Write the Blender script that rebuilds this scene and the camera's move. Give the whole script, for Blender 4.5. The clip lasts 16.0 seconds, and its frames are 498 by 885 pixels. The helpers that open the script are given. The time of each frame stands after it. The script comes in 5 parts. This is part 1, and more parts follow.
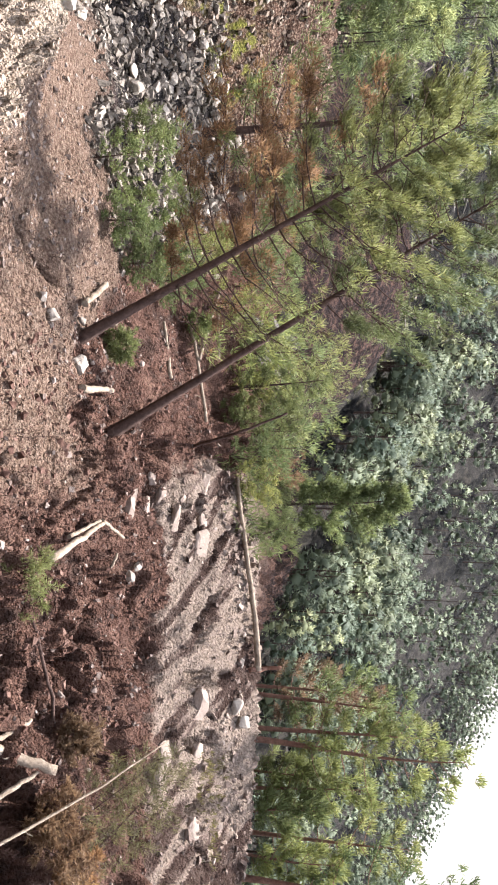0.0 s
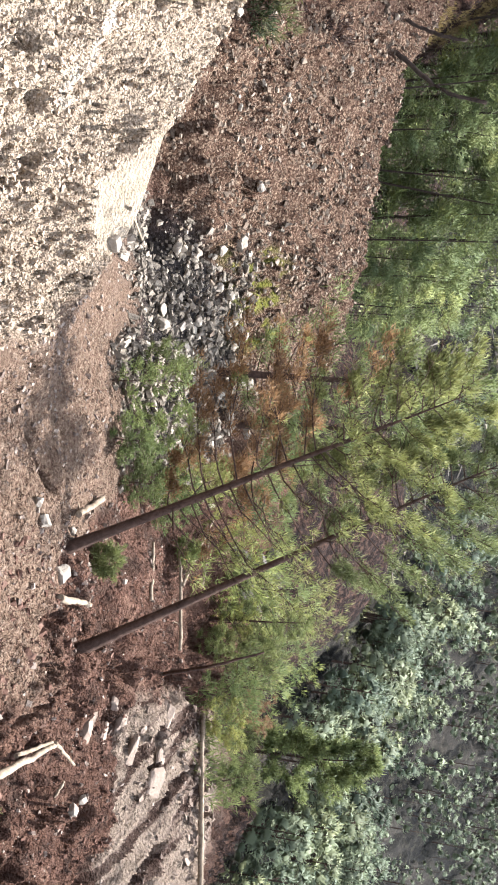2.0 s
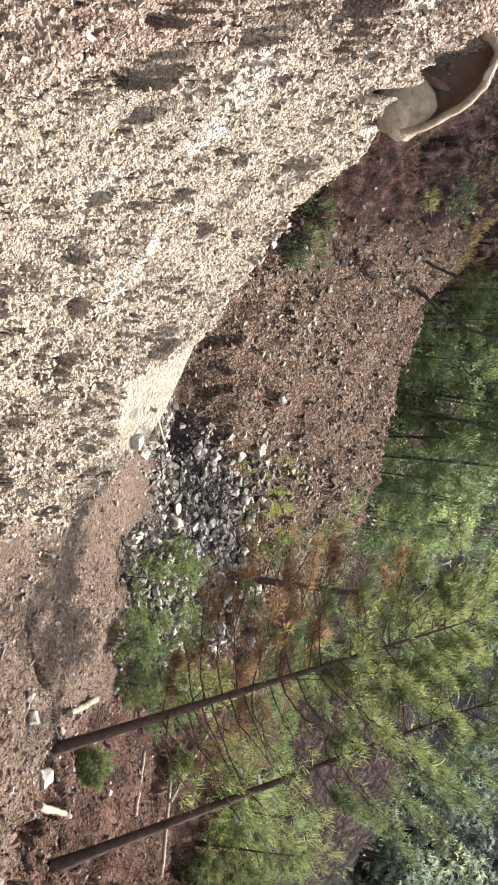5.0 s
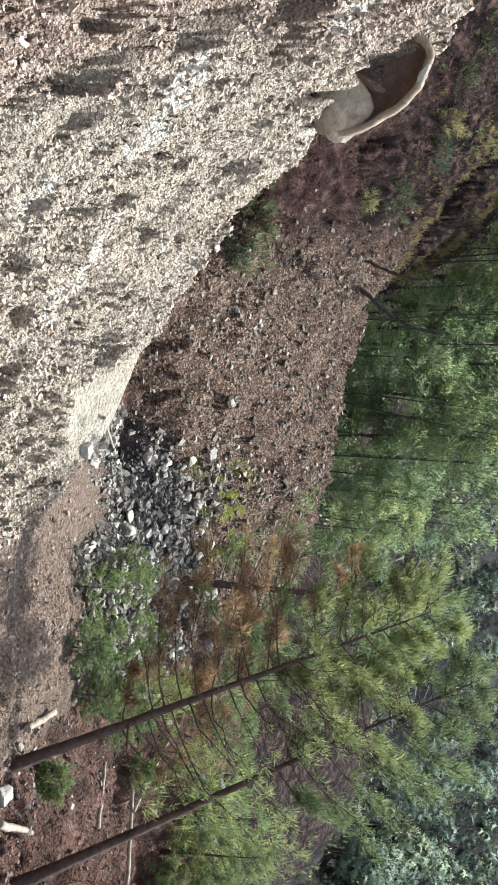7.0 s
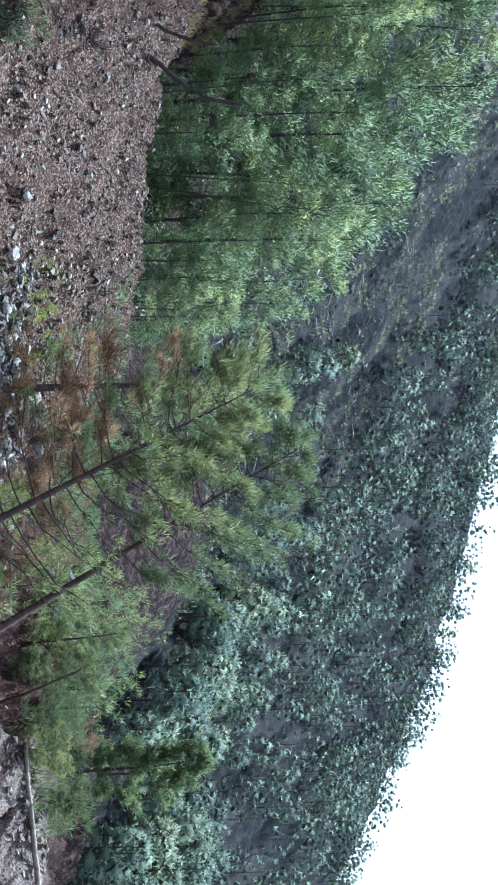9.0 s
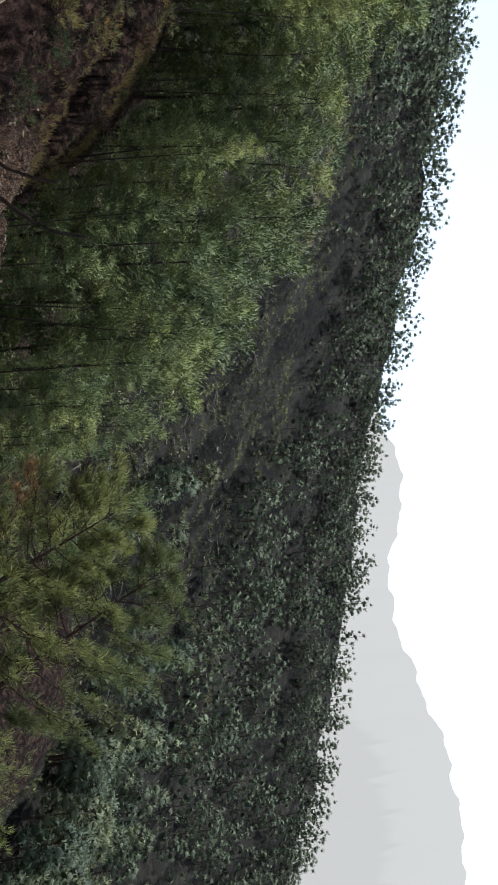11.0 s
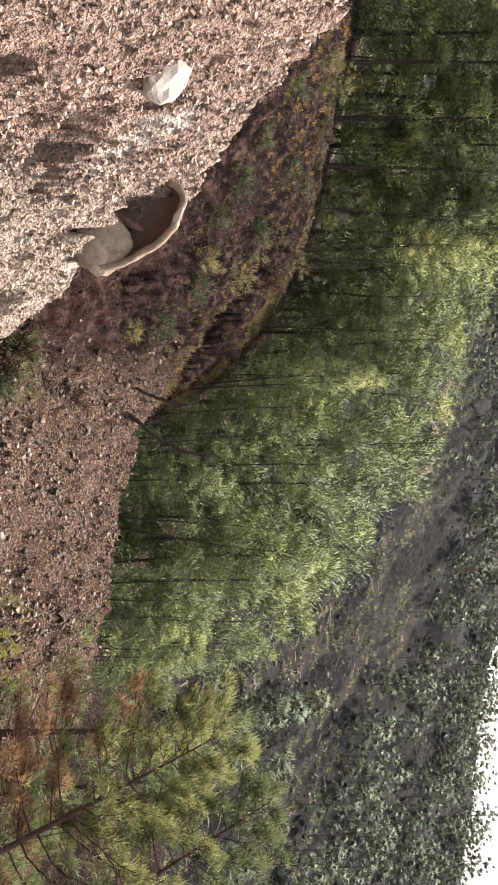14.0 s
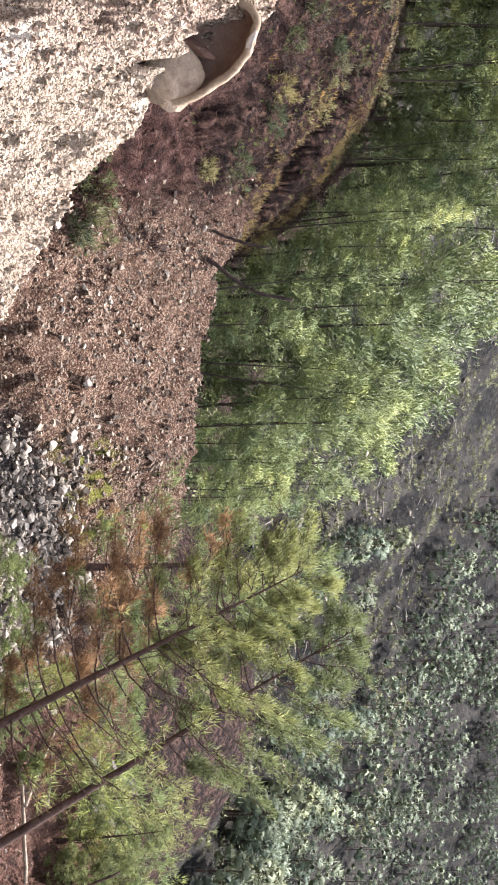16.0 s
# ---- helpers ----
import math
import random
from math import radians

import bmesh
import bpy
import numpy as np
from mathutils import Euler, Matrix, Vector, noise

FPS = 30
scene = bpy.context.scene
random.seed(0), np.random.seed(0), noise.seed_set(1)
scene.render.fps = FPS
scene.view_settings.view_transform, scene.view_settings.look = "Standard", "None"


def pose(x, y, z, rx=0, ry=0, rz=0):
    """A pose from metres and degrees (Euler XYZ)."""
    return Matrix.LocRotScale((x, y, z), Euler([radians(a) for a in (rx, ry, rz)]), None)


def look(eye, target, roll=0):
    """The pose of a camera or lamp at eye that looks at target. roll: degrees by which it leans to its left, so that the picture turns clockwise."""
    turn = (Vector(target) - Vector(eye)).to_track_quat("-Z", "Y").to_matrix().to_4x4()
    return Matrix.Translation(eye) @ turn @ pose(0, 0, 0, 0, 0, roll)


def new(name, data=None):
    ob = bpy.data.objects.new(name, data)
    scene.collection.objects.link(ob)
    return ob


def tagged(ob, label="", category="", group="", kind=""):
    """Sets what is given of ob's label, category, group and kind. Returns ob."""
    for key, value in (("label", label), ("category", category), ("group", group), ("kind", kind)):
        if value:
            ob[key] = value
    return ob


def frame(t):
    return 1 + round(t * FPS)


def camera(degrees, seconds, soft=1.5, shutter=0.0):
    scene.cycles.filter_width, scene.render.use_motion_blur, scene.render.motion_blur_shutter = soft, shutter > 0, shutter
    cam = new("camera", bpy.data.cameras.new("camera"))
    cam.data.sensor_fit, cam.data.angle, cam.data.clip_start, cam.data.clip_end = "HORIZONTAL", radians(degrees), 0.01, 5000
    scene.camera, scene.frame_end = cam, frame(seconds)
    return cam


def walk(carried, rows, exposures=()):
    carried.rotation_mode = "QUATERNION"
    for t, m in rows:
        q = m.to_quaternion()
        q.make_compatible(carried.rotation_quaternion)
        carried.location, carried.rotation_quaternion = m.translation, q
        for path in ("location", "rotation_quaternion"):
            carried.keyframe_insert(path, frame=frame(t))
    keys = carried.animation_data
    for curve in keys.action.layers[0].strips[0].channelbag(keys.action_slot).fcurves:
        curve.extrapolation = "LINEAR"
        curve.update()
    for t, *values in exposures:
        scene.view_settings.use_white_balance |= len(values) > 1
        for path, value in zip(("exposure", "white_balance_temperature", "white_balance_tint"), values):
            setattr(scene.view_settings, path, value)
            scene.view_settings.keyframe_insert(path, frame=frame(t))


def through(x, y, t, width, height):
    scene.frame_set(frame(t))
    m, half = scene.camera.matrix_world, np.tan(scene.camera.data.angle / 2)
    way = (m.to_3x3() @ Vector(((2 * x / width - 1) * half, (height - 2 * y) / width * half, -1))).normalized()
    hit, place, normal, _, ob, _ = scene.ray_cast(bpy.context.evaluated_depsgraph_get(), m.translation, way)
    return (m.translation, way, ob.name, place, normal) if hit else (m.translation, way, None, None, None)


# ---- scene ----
cam = camera(32.4, 16.0, soft=1.9)
PATH = [
    (0.0, 0.0, 0.0, 0.0, -3.144, -77.614, 93.722),
    (0.5, 0.0, 0.0, 0.0, -12.947, -76.512, 107.694),
    (1.0, 0.0, 0.0, 0.0, -16.952, -75.896, 116.832),
    (1.5, 0.0, 0.0, 0.0, -18.687, -76.076, 122.754),
    (2.0, 0.0, 0.0, 0.0, -21.758, -76.698, 128.645),
    (2.5, 0.0, 0.0, 0.0, -24.624, -77.031, 134.144),
    (3.0, 0.0, 0.0, 0.0, -26.516, -77.356, 139.009),
    (3.5, 0.0, 0.0, 0.0, -26.476, -77.181, 142.329),
    (4.0, 0.0, 0.0, 0.0, -25.237, -76.154, 143.742),
    (4.5, 0.0, 0.0, 0.0, -24.023, -75.064, 144.147),
    (4.7, 0.0, 0.0, 0.0, -23.459, -74.438, 144.188),
    (6.8, 0.0, 0.0, 0.0, -18.402, -76.754, 140.109),
    (7.0, 0.0, 0.0, 0.0, -18.733, -78.243, 139.830),
    (7.5, 0.0, 0.0, 0.0, -18.420, -82.224, 137.802),
    (8.0, 0.0, 0.0, 0.0, -17.573, -86.469, 133.872),
    (8.5, 0.0, 0.0, 0.0, 13.130, -89.509, 98.348),
    (9.0, 0.0, 0.0, 0.0, 133.376, -88.271, -26.300),
    (9.5, 0.0, 0.0, 0.0, 145.937, -85.814, -40.502),
    (10.0, 0.0, 0.0, 0.0, 151.845, -82.348, -44.659),
    (10.2, 0.0, 0.0, 0.0, 153.529, -80.861, -45.029),
    (12.3, 0.0, 0.0, 0.0, 166.315, -79.405, -42.357),
    (12.5, 0.0, 0.0, 0.0, 168.659, -79.851, -43.722),
    (13.0, 0.0, 0.0, 0.0, 172.508, -81.874, -45.536),
    (13.5, 0.0, 0.0, 0.0, 176.798, -84.531, -48.230),
    (14.0, 0.0, 0.0, 0.0, -176.955, -86.386, -53.542),
    (14.5, 0.0, 0.0, 0.0, -175.393, -88.208, -55.808),
    (15.0, 0.0, 0.0, 0.0, 111.564, -89.479, 13.926),
    (15.5, 0.0, 0.0, 0.0, 41.647, -88.762, 80.144),
    (16.0, 0.0, 0.0, 0.0, 28.969, -87.817, 90.152),
]
walk(cam, [(r[0], pose(*r[1:])) for r in PATH], [(0.0, 2.2, 5850, 15), (2.0, 2.25, 5800, 10), (4.5, 2.08, 5850, 8), (7.0, 1.85, 5250, 1), (8.0, 2.3, 4750, -2), (9.0, 1.85, 4400, 2),
                                                       (10.2, 0.45, 4950, 1), (12.5, 0.38, 6250, 12), (13.5, 1.33, 6250, 16), (14.5, 2.08, 6150, 19), (16.0, 2.33, 5850, 16)])

# ---- light ----
SUN_AZ, SUN_EL = 2.0, 62.0
world = bpy.data.worlds.new("world")
scene.world = world
world.use_nodes = True
wn = world.node_tree
sky = wn.nodes.new("ShaderNodeTexSky")
sky.sky_type = "NISHITA"
sky.sun_disc = False
sky.sun_elevation, sky.sun_rotation = radians(SUN_EL), radians(SUN_AZ)
sky.dust_density, sky.air_density, sky.ozone_density = 2.0, 1.0, 1.0
haze = wn.nodes.new("ShaderNodeHueSaturation")
haze.inputs["Saturation"].default_value, haze.inputs["Value"].default_value = 0.3, 1.2
wn.links.new(sky.outputs["Color"], haze.inputs["Color"])
wn.links.new(haze.outputs["Color"], wn.nodes["Background"].inputs["Color"])
wn.nodes["Background"].inputs["Strength"].default_value = 0.155
sun = new("sun", bpy.data.lights.new("sun", "SUN"))
sun.data.energy, sun.data.angle, sun.data.color = 4.7, radians(0.6), (1.0, 0.93, 0.84)
s_dir = Vector((math.sin(radians(SUN_AZ)) * math.cos(radians(SUN_EL)), math.cos(radians(SUN_AZ)) * math.cos(radians(SUN_EL)), math.sin(radians(SUN_EL))))
sun.matrix_basis = look(s_dir * 60, (0, 0, 0))


# ---- materials ----
class Mat:
    """A small builder of node materials."""

    def __init__(self, name, rough=0.9):
        self.m = bpy.data.materials.new(name)
        self.m.use_nodes = True
        self.t = self.m.node_tree
        self.b = self.t.nodes["Principled BSDF"]
        self.b.inputs["Roughness"].default_value = rough
        self.b.inputs["Specular IOR Level"].default_value = 0.03
        self.co = self.t.nodes.new("ShaderNodeNewGeometry").outputs["Position"]

    def put(self, a, b):
        self.t.links.new(a, b)

    def noise(self, scale, detail=4, rough=0.6, dist=0.0):
        n = self.t.nodes.new("ShaderNodeTexNoise")
        n.inputs["Scale"].default_value, n.inputs["Detail"].default_value = scale, detail
        n.inputs["Roughness"].default_value, n.inputs["Distortion"].default_value = rough, dist
        self.put(self.co, n.inputs["Vector"])
        return n.outputs["Fac"]

    def cells(self, scale, out="Color", feature="F1"):
        n = self.t.nodes.new("ShaderNodeTexVoronoi")
        n.feature = feature
        n.inputs["Scale"].default_value = scale
        self.put(self.co, n.inputs["Vector"])
        return n.outputs[out]

    def ramp(self, fac, *stops):
        n = self.t.nodes.new("ShaderNodeValToRGB")
        e = n.color_ramp.elements
        while len(e) < len(stops):
            e.new(0.5)
        for el, (p, c) in zip(e, stops):
            el.position, el.color = p, (*c, 1)
        self.put(fac, n.inputs["Fac"])
        return n.outputs["Color"]

    def mix(self, fac, a, b, kind="MIX"):
        n = self.t.nodes.new("ShaderNodeMix")
        n.data_type, n.blend_type = "RGBA", kind
        for k, v in ((0, fac), (6, a), (7, b)):
            if isinstance(v, (int, float)):
                n.inputs[k].default_value = v
            elif isinstance(v, tuple):
                n.inputs[k].default_value = (*v, 1)
            else:
                self.put(v, n.inputs[k])
        return n.outputs[2]

    def attr(self, name):
        n = self.t.nodes.new("ShaderNodeAttribute")
        n.attribute_name = name
        return n.outputs["Fac"]

    def math(self, op, a, b=0.0):
        n = self.t.nodes.new("ShaderNodeMath")
        n.operation = op
        for k, v in ((0, a), (1, b)):
            if isinstance(v, (int, float)):
                n.inputs[k].default_value = v
            else:
                self.put(v, n.inputs[k])
        return n.outputs[0]

    def island(self):
        return self.t.nodes["Geometry"].outputs["Random Per Island"]

    def obj(self):
        return self.t.nodes.new("ShaderNodeObjectInfo").outputs["Random"]

    def bump(self, height, strength, dist):
        n = self.t.nodes.new("ShaderNodeBump")
        n.inputs["Strength"].default_value, n.inputs["Distance"].default_value = strength, dist
        self.put(height, n.inputs["Height"])
        self.put(n.outputs["Normal"], self.b.inputs["Normal"])

    def done(self, color):
        self.put(color, self.b.inputs["Base Color"])
        return self.m


def ground_material():
    k = Mat("earth_and_gravel", 0.95)
    big, mid, fine = k.noise(0.35, 5), k.noise(2.3, 6, 0.65), k.noise(17, 6, 0.7)
    cell2 = k.cells(23.0)
    sep2 = k.t.nodes.new("ShaderNodeSeparateColor")
    k.put(cell2, sep2.inputs[0])
    mud = k.ramp(mid, (0.37, (0.012, 0.006, 0.0045)), (0.5, (0.068, 0.031, 0.020)), (0.66, (0.15, 0.086, 0.060)))
    mud = k.mix(0.35, mud, k.ramp(fine, (0.32, (0.022, 0.012, 0.009)), (0.7, (0.21, 0.142, 0.108))))
    grain = k.noise(27, 6, 0.72)
    bank = k.ramp(grain, (0.36, (0.085, 0.058, 0.038)), (0.5, (0.35, 0.272, 0.195)), (0.64, (0.45, 0.365, 0.268)))
    bank = k.mix(0.45, bank, k.ramp(sep2.outputs[0], (0.1, (0.06, 0.042, 0.03)), (0.45, (0.31, 0.235, 0.165)), (0.9, (0.47, 0.38, 0.283))))
    bank = k.mix(0.35, bank, k.ramp(k.noise(48, 3, 0.6), (0.38, (0.075, 0.054, 0.038)), (0.62, (0.46, 0.38, 0.29))))
    ruddy = k.ramp(k.noise(6, 6, 0.7), (0.34, (0.05, 0.026, 0.018)), (0.5, (0.20, 0.125, 0.09)), (0.66, (0.42, 0.31, 0.235)))
    bank = k.mix(k.attr("ruddy"), bank, k.mix(0.2, ruddy, bank))
    scree = k.ramp(sep2.outputs[0], (0.1, (0.020, 0.0115, 0.008)), (0.6, (0.092, 0.056, 0.037)), (0.95, (0.30, 0.225, 0.16)))
    scree = k.mix(0.45, scree, k.ramp(mid, (0.3, (0.03, 0.017, 0.0115)), (0.7, (0.13, 0.078, 0.052))))
    rock = k.ramp(k.noise(3.1, 7, 0.7, 1.2), (0.36, (0.055, 0.036, 0.029)), (0.5, (0.13, 0.09, 0.072)), (0.68, (0.27, 0.21, 0.17)))
    rock = k.mix(0.75, rock, k.ramp(k.attr("strata"), (0.38, (0.03, 0.018, 0.013)), (0.46, (0.125, 0.093, 0.073)), (0.57, (0.235, 0.185, 0.142))))
    path = k.ramp(fine, (0.3, (0.15, 0.115, 0.065)), (0.7, (0.42, 0.33, 0.19)))
    # leaf litter, taken near black: the wood's shade is put into its colour
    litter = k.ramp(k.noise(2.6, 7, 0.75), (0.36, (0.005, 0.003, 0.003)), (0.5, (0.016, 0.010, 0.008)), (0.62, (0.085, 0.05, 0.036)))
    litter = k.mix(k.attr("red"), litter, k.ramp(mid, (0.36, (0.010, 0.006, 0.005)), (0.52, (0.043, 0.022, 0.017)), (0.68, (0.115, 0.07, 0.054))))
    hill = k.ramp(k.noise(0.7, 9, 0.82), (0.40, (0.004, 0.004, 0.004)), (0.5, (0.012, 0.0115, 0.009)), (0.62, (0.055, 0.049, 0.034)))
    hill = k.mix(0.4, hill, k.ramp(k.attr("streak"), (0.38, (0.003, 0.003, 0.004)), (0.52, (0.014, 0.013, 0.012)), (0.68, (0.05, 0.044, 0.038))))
    moss = k.ramp(fine, (0.3, (0.06, 0.066, 0.015)), (0.7, (0.20, 0.20, 0.035)))
    ash = k.ramp(fine, (0.3, (0.016, 0.014, 0.013)), (0.7, (0.062, 0.054, 0.05)))
    c = k.mix(k.attr("bank"), mud, bank)
    c = k.mix(k.attr("trod"), c, k.ramp(fine, (0.34, (0.078, 0.050, 0.034)), (0.5, (0.155, 0.108, 0.076)), (0.66, (0.26, 0.20, 0.148))))
    c = k.mix(k.attr("lip"), c, k.ramp(k.noise(5, 5), (0.3, (0.28, 0.225, 0.16)), (0.7, (0.37, 0.307, 0.23))))
    c = k.mix(k.attr("vein"), c, k.ramp(k.noise(9, 5, 0.7), (0.35, (0.25, 0.20, 0.15)), (0.55, (0.50, 0.43, 0.34))))
    c = k.mix(k.attr("scree"), c, scree)
    c = k.mix(k.attr("ash"), c, ash)
    c = k.mix(k.attr("rock"), c, rock)
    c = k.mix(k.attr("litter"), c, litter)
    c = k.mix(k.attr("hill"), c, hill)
    c = k.mix(k.attr("moss"), c, moss)
    c = k.mix(k.attr("path"), c, path)
    c = k.mix(0.35, c, k.ramp(big, (0.3, (0.5, 0.5, 0.5)), (0.7, (1.25, 1.2, 1.15))), "MULTIPLY")
    h = k.math("ADD", k.math("MULTIPLY", fine, 0.6), k.math("MULTIPLY", k.noise(48, 3, 0.6), 0.4))
    h = k.math("ADD", h, k.math("MULTIPLY", k.cells(19, "Distance"), -0.7))
    h = k.math("ADD", h, k.math("MULTIPLY", k.cells(44, "Distance"), -0.4))
    k.bump(h, 1.0, 0.11)
    return k.done(c)


def stone_material(name, dark, mid, light):
    k = Mat(name, 0.85)
    r = k.ramp(k.island(), (0.0, dark), (0.55, mid), (1.0, light))
    n = k.noise(24, 6, 0.7)
    k.bump(n, 0.6, 0.02)
    return k.done(k.mix(0.45, r, k.ramp(n, (0.3, dark), (0.75, light))))


def bark_material(name, dark, light):
    k = Mat(name, 0.9)
    n = k.noise(9, 6, 0.7, 0.6)
    k.bump(k.noise(40, 4), 0.8, 0.02)
    return k.done(k.ramp(n, (0.3, dark), (0.7, light)))


def needle_material(name, dark, mid, light, through=0.45, patch=3.0, speck=0.5):
    k = Mat(name, 0.7)
    k.b.inputs["Specular IOR Level"].default_value = 0.15
    c = k.ramp(k.noise(patch, 4, 0.65), (0.35, dark), (0.52, mid), (0.68, light))
    c = k.mix(speck, c, k.ramp(k.island(), (0.0, dark), (0.5, mid), (1.0, light)))
    c = k.mix(0.8, c, k.ramp(k.obj(), (0.0, (0.55, 0.62, 0.62)), (0.5, (0.9, 0.9, 0.85)), (1.0, (1.35, 1.22, 0.9))), "MULTIPLY")
    tr = k.t.nodes.new("ShaderNodeBsdfTranslucent")
    k.put(c, tr.inputs["Color"])
    add = k.t.nodes.new("ShaderNodeMixShader")
    add.inputs[0].default_value = through
    k.put(k.b.outputs[0], add.inputs[1])
    k.put(tr.outputs[0], add.inputs[2])
    k.put(add.outputs[0], k.t.nodes["Material Output"].inputs["Surface"])
    return k.done(c)



M_GROUND = ground_material()
M_BANKSTONE = stone_material("bank_pebble", (0.15, 0.108, 0.074), (0.26, 0.20, 0.142), (0.38, 0.305, 0.225))
M_RUDDY = stone_material("ruddy_lump", (0.06, 0.036, 0.025), (0.21, 0.14, 0.098), (0.46, 0.36, 0.27))
M_WHITE = stone_material("white_rock", (0.12, 0.098, 0.074), (0.205, 0.17, 0.132), (0.30, 0.26, 0.208))
M_GRAVEL = stone_material("brown_gravel", (0.035, 0.022, 0.017), (0.105, 0.073, 0.056), (0.30, 0.245, 0.20))
M_GREYSTONE = stone_material("grey_stone", (0.022, 0.0175, 0.0135), (0.058, 0.046, 0.036), (0.38, 0.325, 0.255))
M_BROWNSTONE = stone_material("brown_stone", (0.03, 0.02, 0.014), (0.10, 0.07, 0.05), (0.27, 0.215, 0.16))
M_PALE = stone_material("pale_rock", (0.10, 0.08, 0.062), (0.175, 0.145, 0.115), (0.30, 0.26, 0.21))
M_SLATE = stone_material("layered_rock", (0.05, 0.034, 0.027), (0.125, 0.09, 0.07), (0.29, 0.23, 0.18))
M_DARKROCK = stone_material("dark_rock", (0.03, 0.026, 0.022), (0.065, 0.056, 0.048), (0.13, 0.115, 0.10))
M_BARK = bark_material("pine_bark", (0.022, 0.014, 0.011), (0.085, 0.055, 0.042))
M_REDBARK = bark_material("red_pine_bark", (0.07, 0.035, 0.024), (0.20, 0.115, 0.08))
M_DRY = bark_material("dry_wood", (0.10, 0.075, 0.052), (0.27, 0.215, 0.155))
M_GREEN = needle_material("pine_needles", (0.055, 0.072, 0.026), (0.115, 0.14, 0.05), (0.22, 0.24, 0.09), 0.4)
M_OLIVE = needle_material("olive_needles", (0.06, 0.07, 0.026), (0.135, 0.148, 0.05), (0.25, 0.255, 0.10), 0.4)
M_BROWN = needle_material("dead_needles", (0.08, 0.046, 0.026), (0.165, 0.097, 0.052), (0.26, 0.168, 0.092))
M_LUSH = needle_material("lush_needles", (0.034, 0.05, 0.021), (0.108, 0.135, 0.05), (0.29, 0.31, 0.11), 0.18, 0.4, 0.2)
# greens lifted and greyed here: distance haze is put into the needle colour
M_FAR = needle_material("hazed_far_needles", (0.072, 0.086, 0.056), (0.128, 0.15, 0.096), (0.20, 0.225, 0.14), 0.28, 0.12, 0.1)
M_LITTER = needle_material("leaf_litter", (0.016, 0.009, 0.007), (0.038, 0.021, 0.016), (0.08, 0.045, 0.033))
M_TAN = stone_material("tan_rock", (0.10, 0.07, 0.044), (0.18, 0.132, 0.088), (0.30, 0.24, 0.17))
# near-black ridge; the pale emission added below stands in for haze
M_RIDGE = bark_material("haze_glow_ridge", (0.02, 0.02, 0.022), (0.03, 0.03, 0.033))
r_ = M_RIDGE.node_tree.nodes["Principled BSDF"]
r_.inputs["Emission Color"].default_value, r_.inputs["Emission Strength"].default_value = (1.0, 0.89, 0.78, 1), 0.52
M_OLDWOOD = bark_material("grey_wood", (0.07, 0.06, 0.05), (0.24, 0.21, 0.18))
M_DARKBARK = bark_material("dark_bark", (0.016, 0.012, 0.010), (0.06, 0.044, 0.034))
M_CLOD = stone_material("mud_clod", (0.026, 0.0125, 0.009), (0.066, 0.034, 0.024), (0.16, 0.10, 0.074))
# darker copy of the mud clods, with the slope's shade in the colour
M_SHADECLOD = stone_material("shade_darkened_clod", (0.010, 0.006, 0.005), (0.026, 0.015, 0.012), (0.10, 0.066, 0.052))
M_GRAINED = bark_material("grained_tan_stone", (0.15, 0.108, 0.072), (0.33, 0.26, 0.185))
M_CLAY = bark_material("red_clay", (0.10, 0.063, 0.046), (0.17, 0.113, 0.084))
M_DRYOLIVE = needle_material("dry_olive_needles", (0.05, 0.046, 0.02), (0.105, 0.095, 0.042), (0.18, 0.16, 0.075))
# leaf green darkened to carry the shade of the slope below the wood
M_SHADE = needle_material("shade_darkened_leaves", (0.02, 0.026, 0.012), (0.045, 0.055, 0.024), (0.09, 0.10, 0.04))
M_SCRUB = needle_material("scrub_leaves", (0.03, 0.035, 0.018), (0.095, 0.103, 0.05), (0.20, 0.205, 0.10), 0.2, 0.1, 0.3)
M_GRASS = needle_material("dry_grass", (0.07, 0.048, 0.02), (0.17, 0.12, 0.048), (0.34, 0.25, 0.11))
M_TURF = needle_material("green_grass", (0.045, 0.06, 0.016), (0.10, 0.12, 0.036), (0.18, 0.19, 0.065))


# ---- making meshes ----
def mesh_of(name, v, f, mat, smooth=False, normals=None):
    me = bpy.data.meshes.new(name)
    v = np.asarray(v, np.float32).reshape(-1, 3)
    f = np.asarray(f, np.int32)
    if normals is not None:
        # every leaf turns its front to the side where its clump bulges
        a, b, c = v[f[:, 0]], v[f[:, 1]], v[f[:, -1]]
        back = (np.cross(b - a, c - a) * normals[f[:, 0]]).sum(1) < 0
        f = np.where(back[:, None], f[:, ::-1], f)
        smooth = True
    me.vertices.add(len(v))
    me.vertices.foreach_set("co", v.ravel())
    n = f.shape[1]
    me.loops.add(f.size)
    me.loops.foreach_set("vertex_index", f.ravel())
    me.polygons.add(len(f))
    me.polygons.foreach_set("loop_start", np.arange(0, f.size, n, dtype=np.int32))
    me.polygons.foreach_set("loop_total", np.full(len(f), n, np.int32))
    me.polygons.foreach_set("use_smooth", np.full(len(f), smooth))
    me.materials.append(mat)
    me.update(calc_edges=True)
    if normals is not None:
        me.normals_split_custom_set_from_vertices(normals.tolist())
    return me


def leafy(name, crown, mat):
    """A mesh of leaves: corners, faces and, where the leaves stand in clumps, their normals."""
    return mesh_of(name, crown[0], crown[1], mat, normals=crown[2] if len(crown) > 2 else None)


def part(name, me, parent, label=""):
    ob = new(name, me)
    ob.parent = parent
    return tagged(ob, label) if label else ob


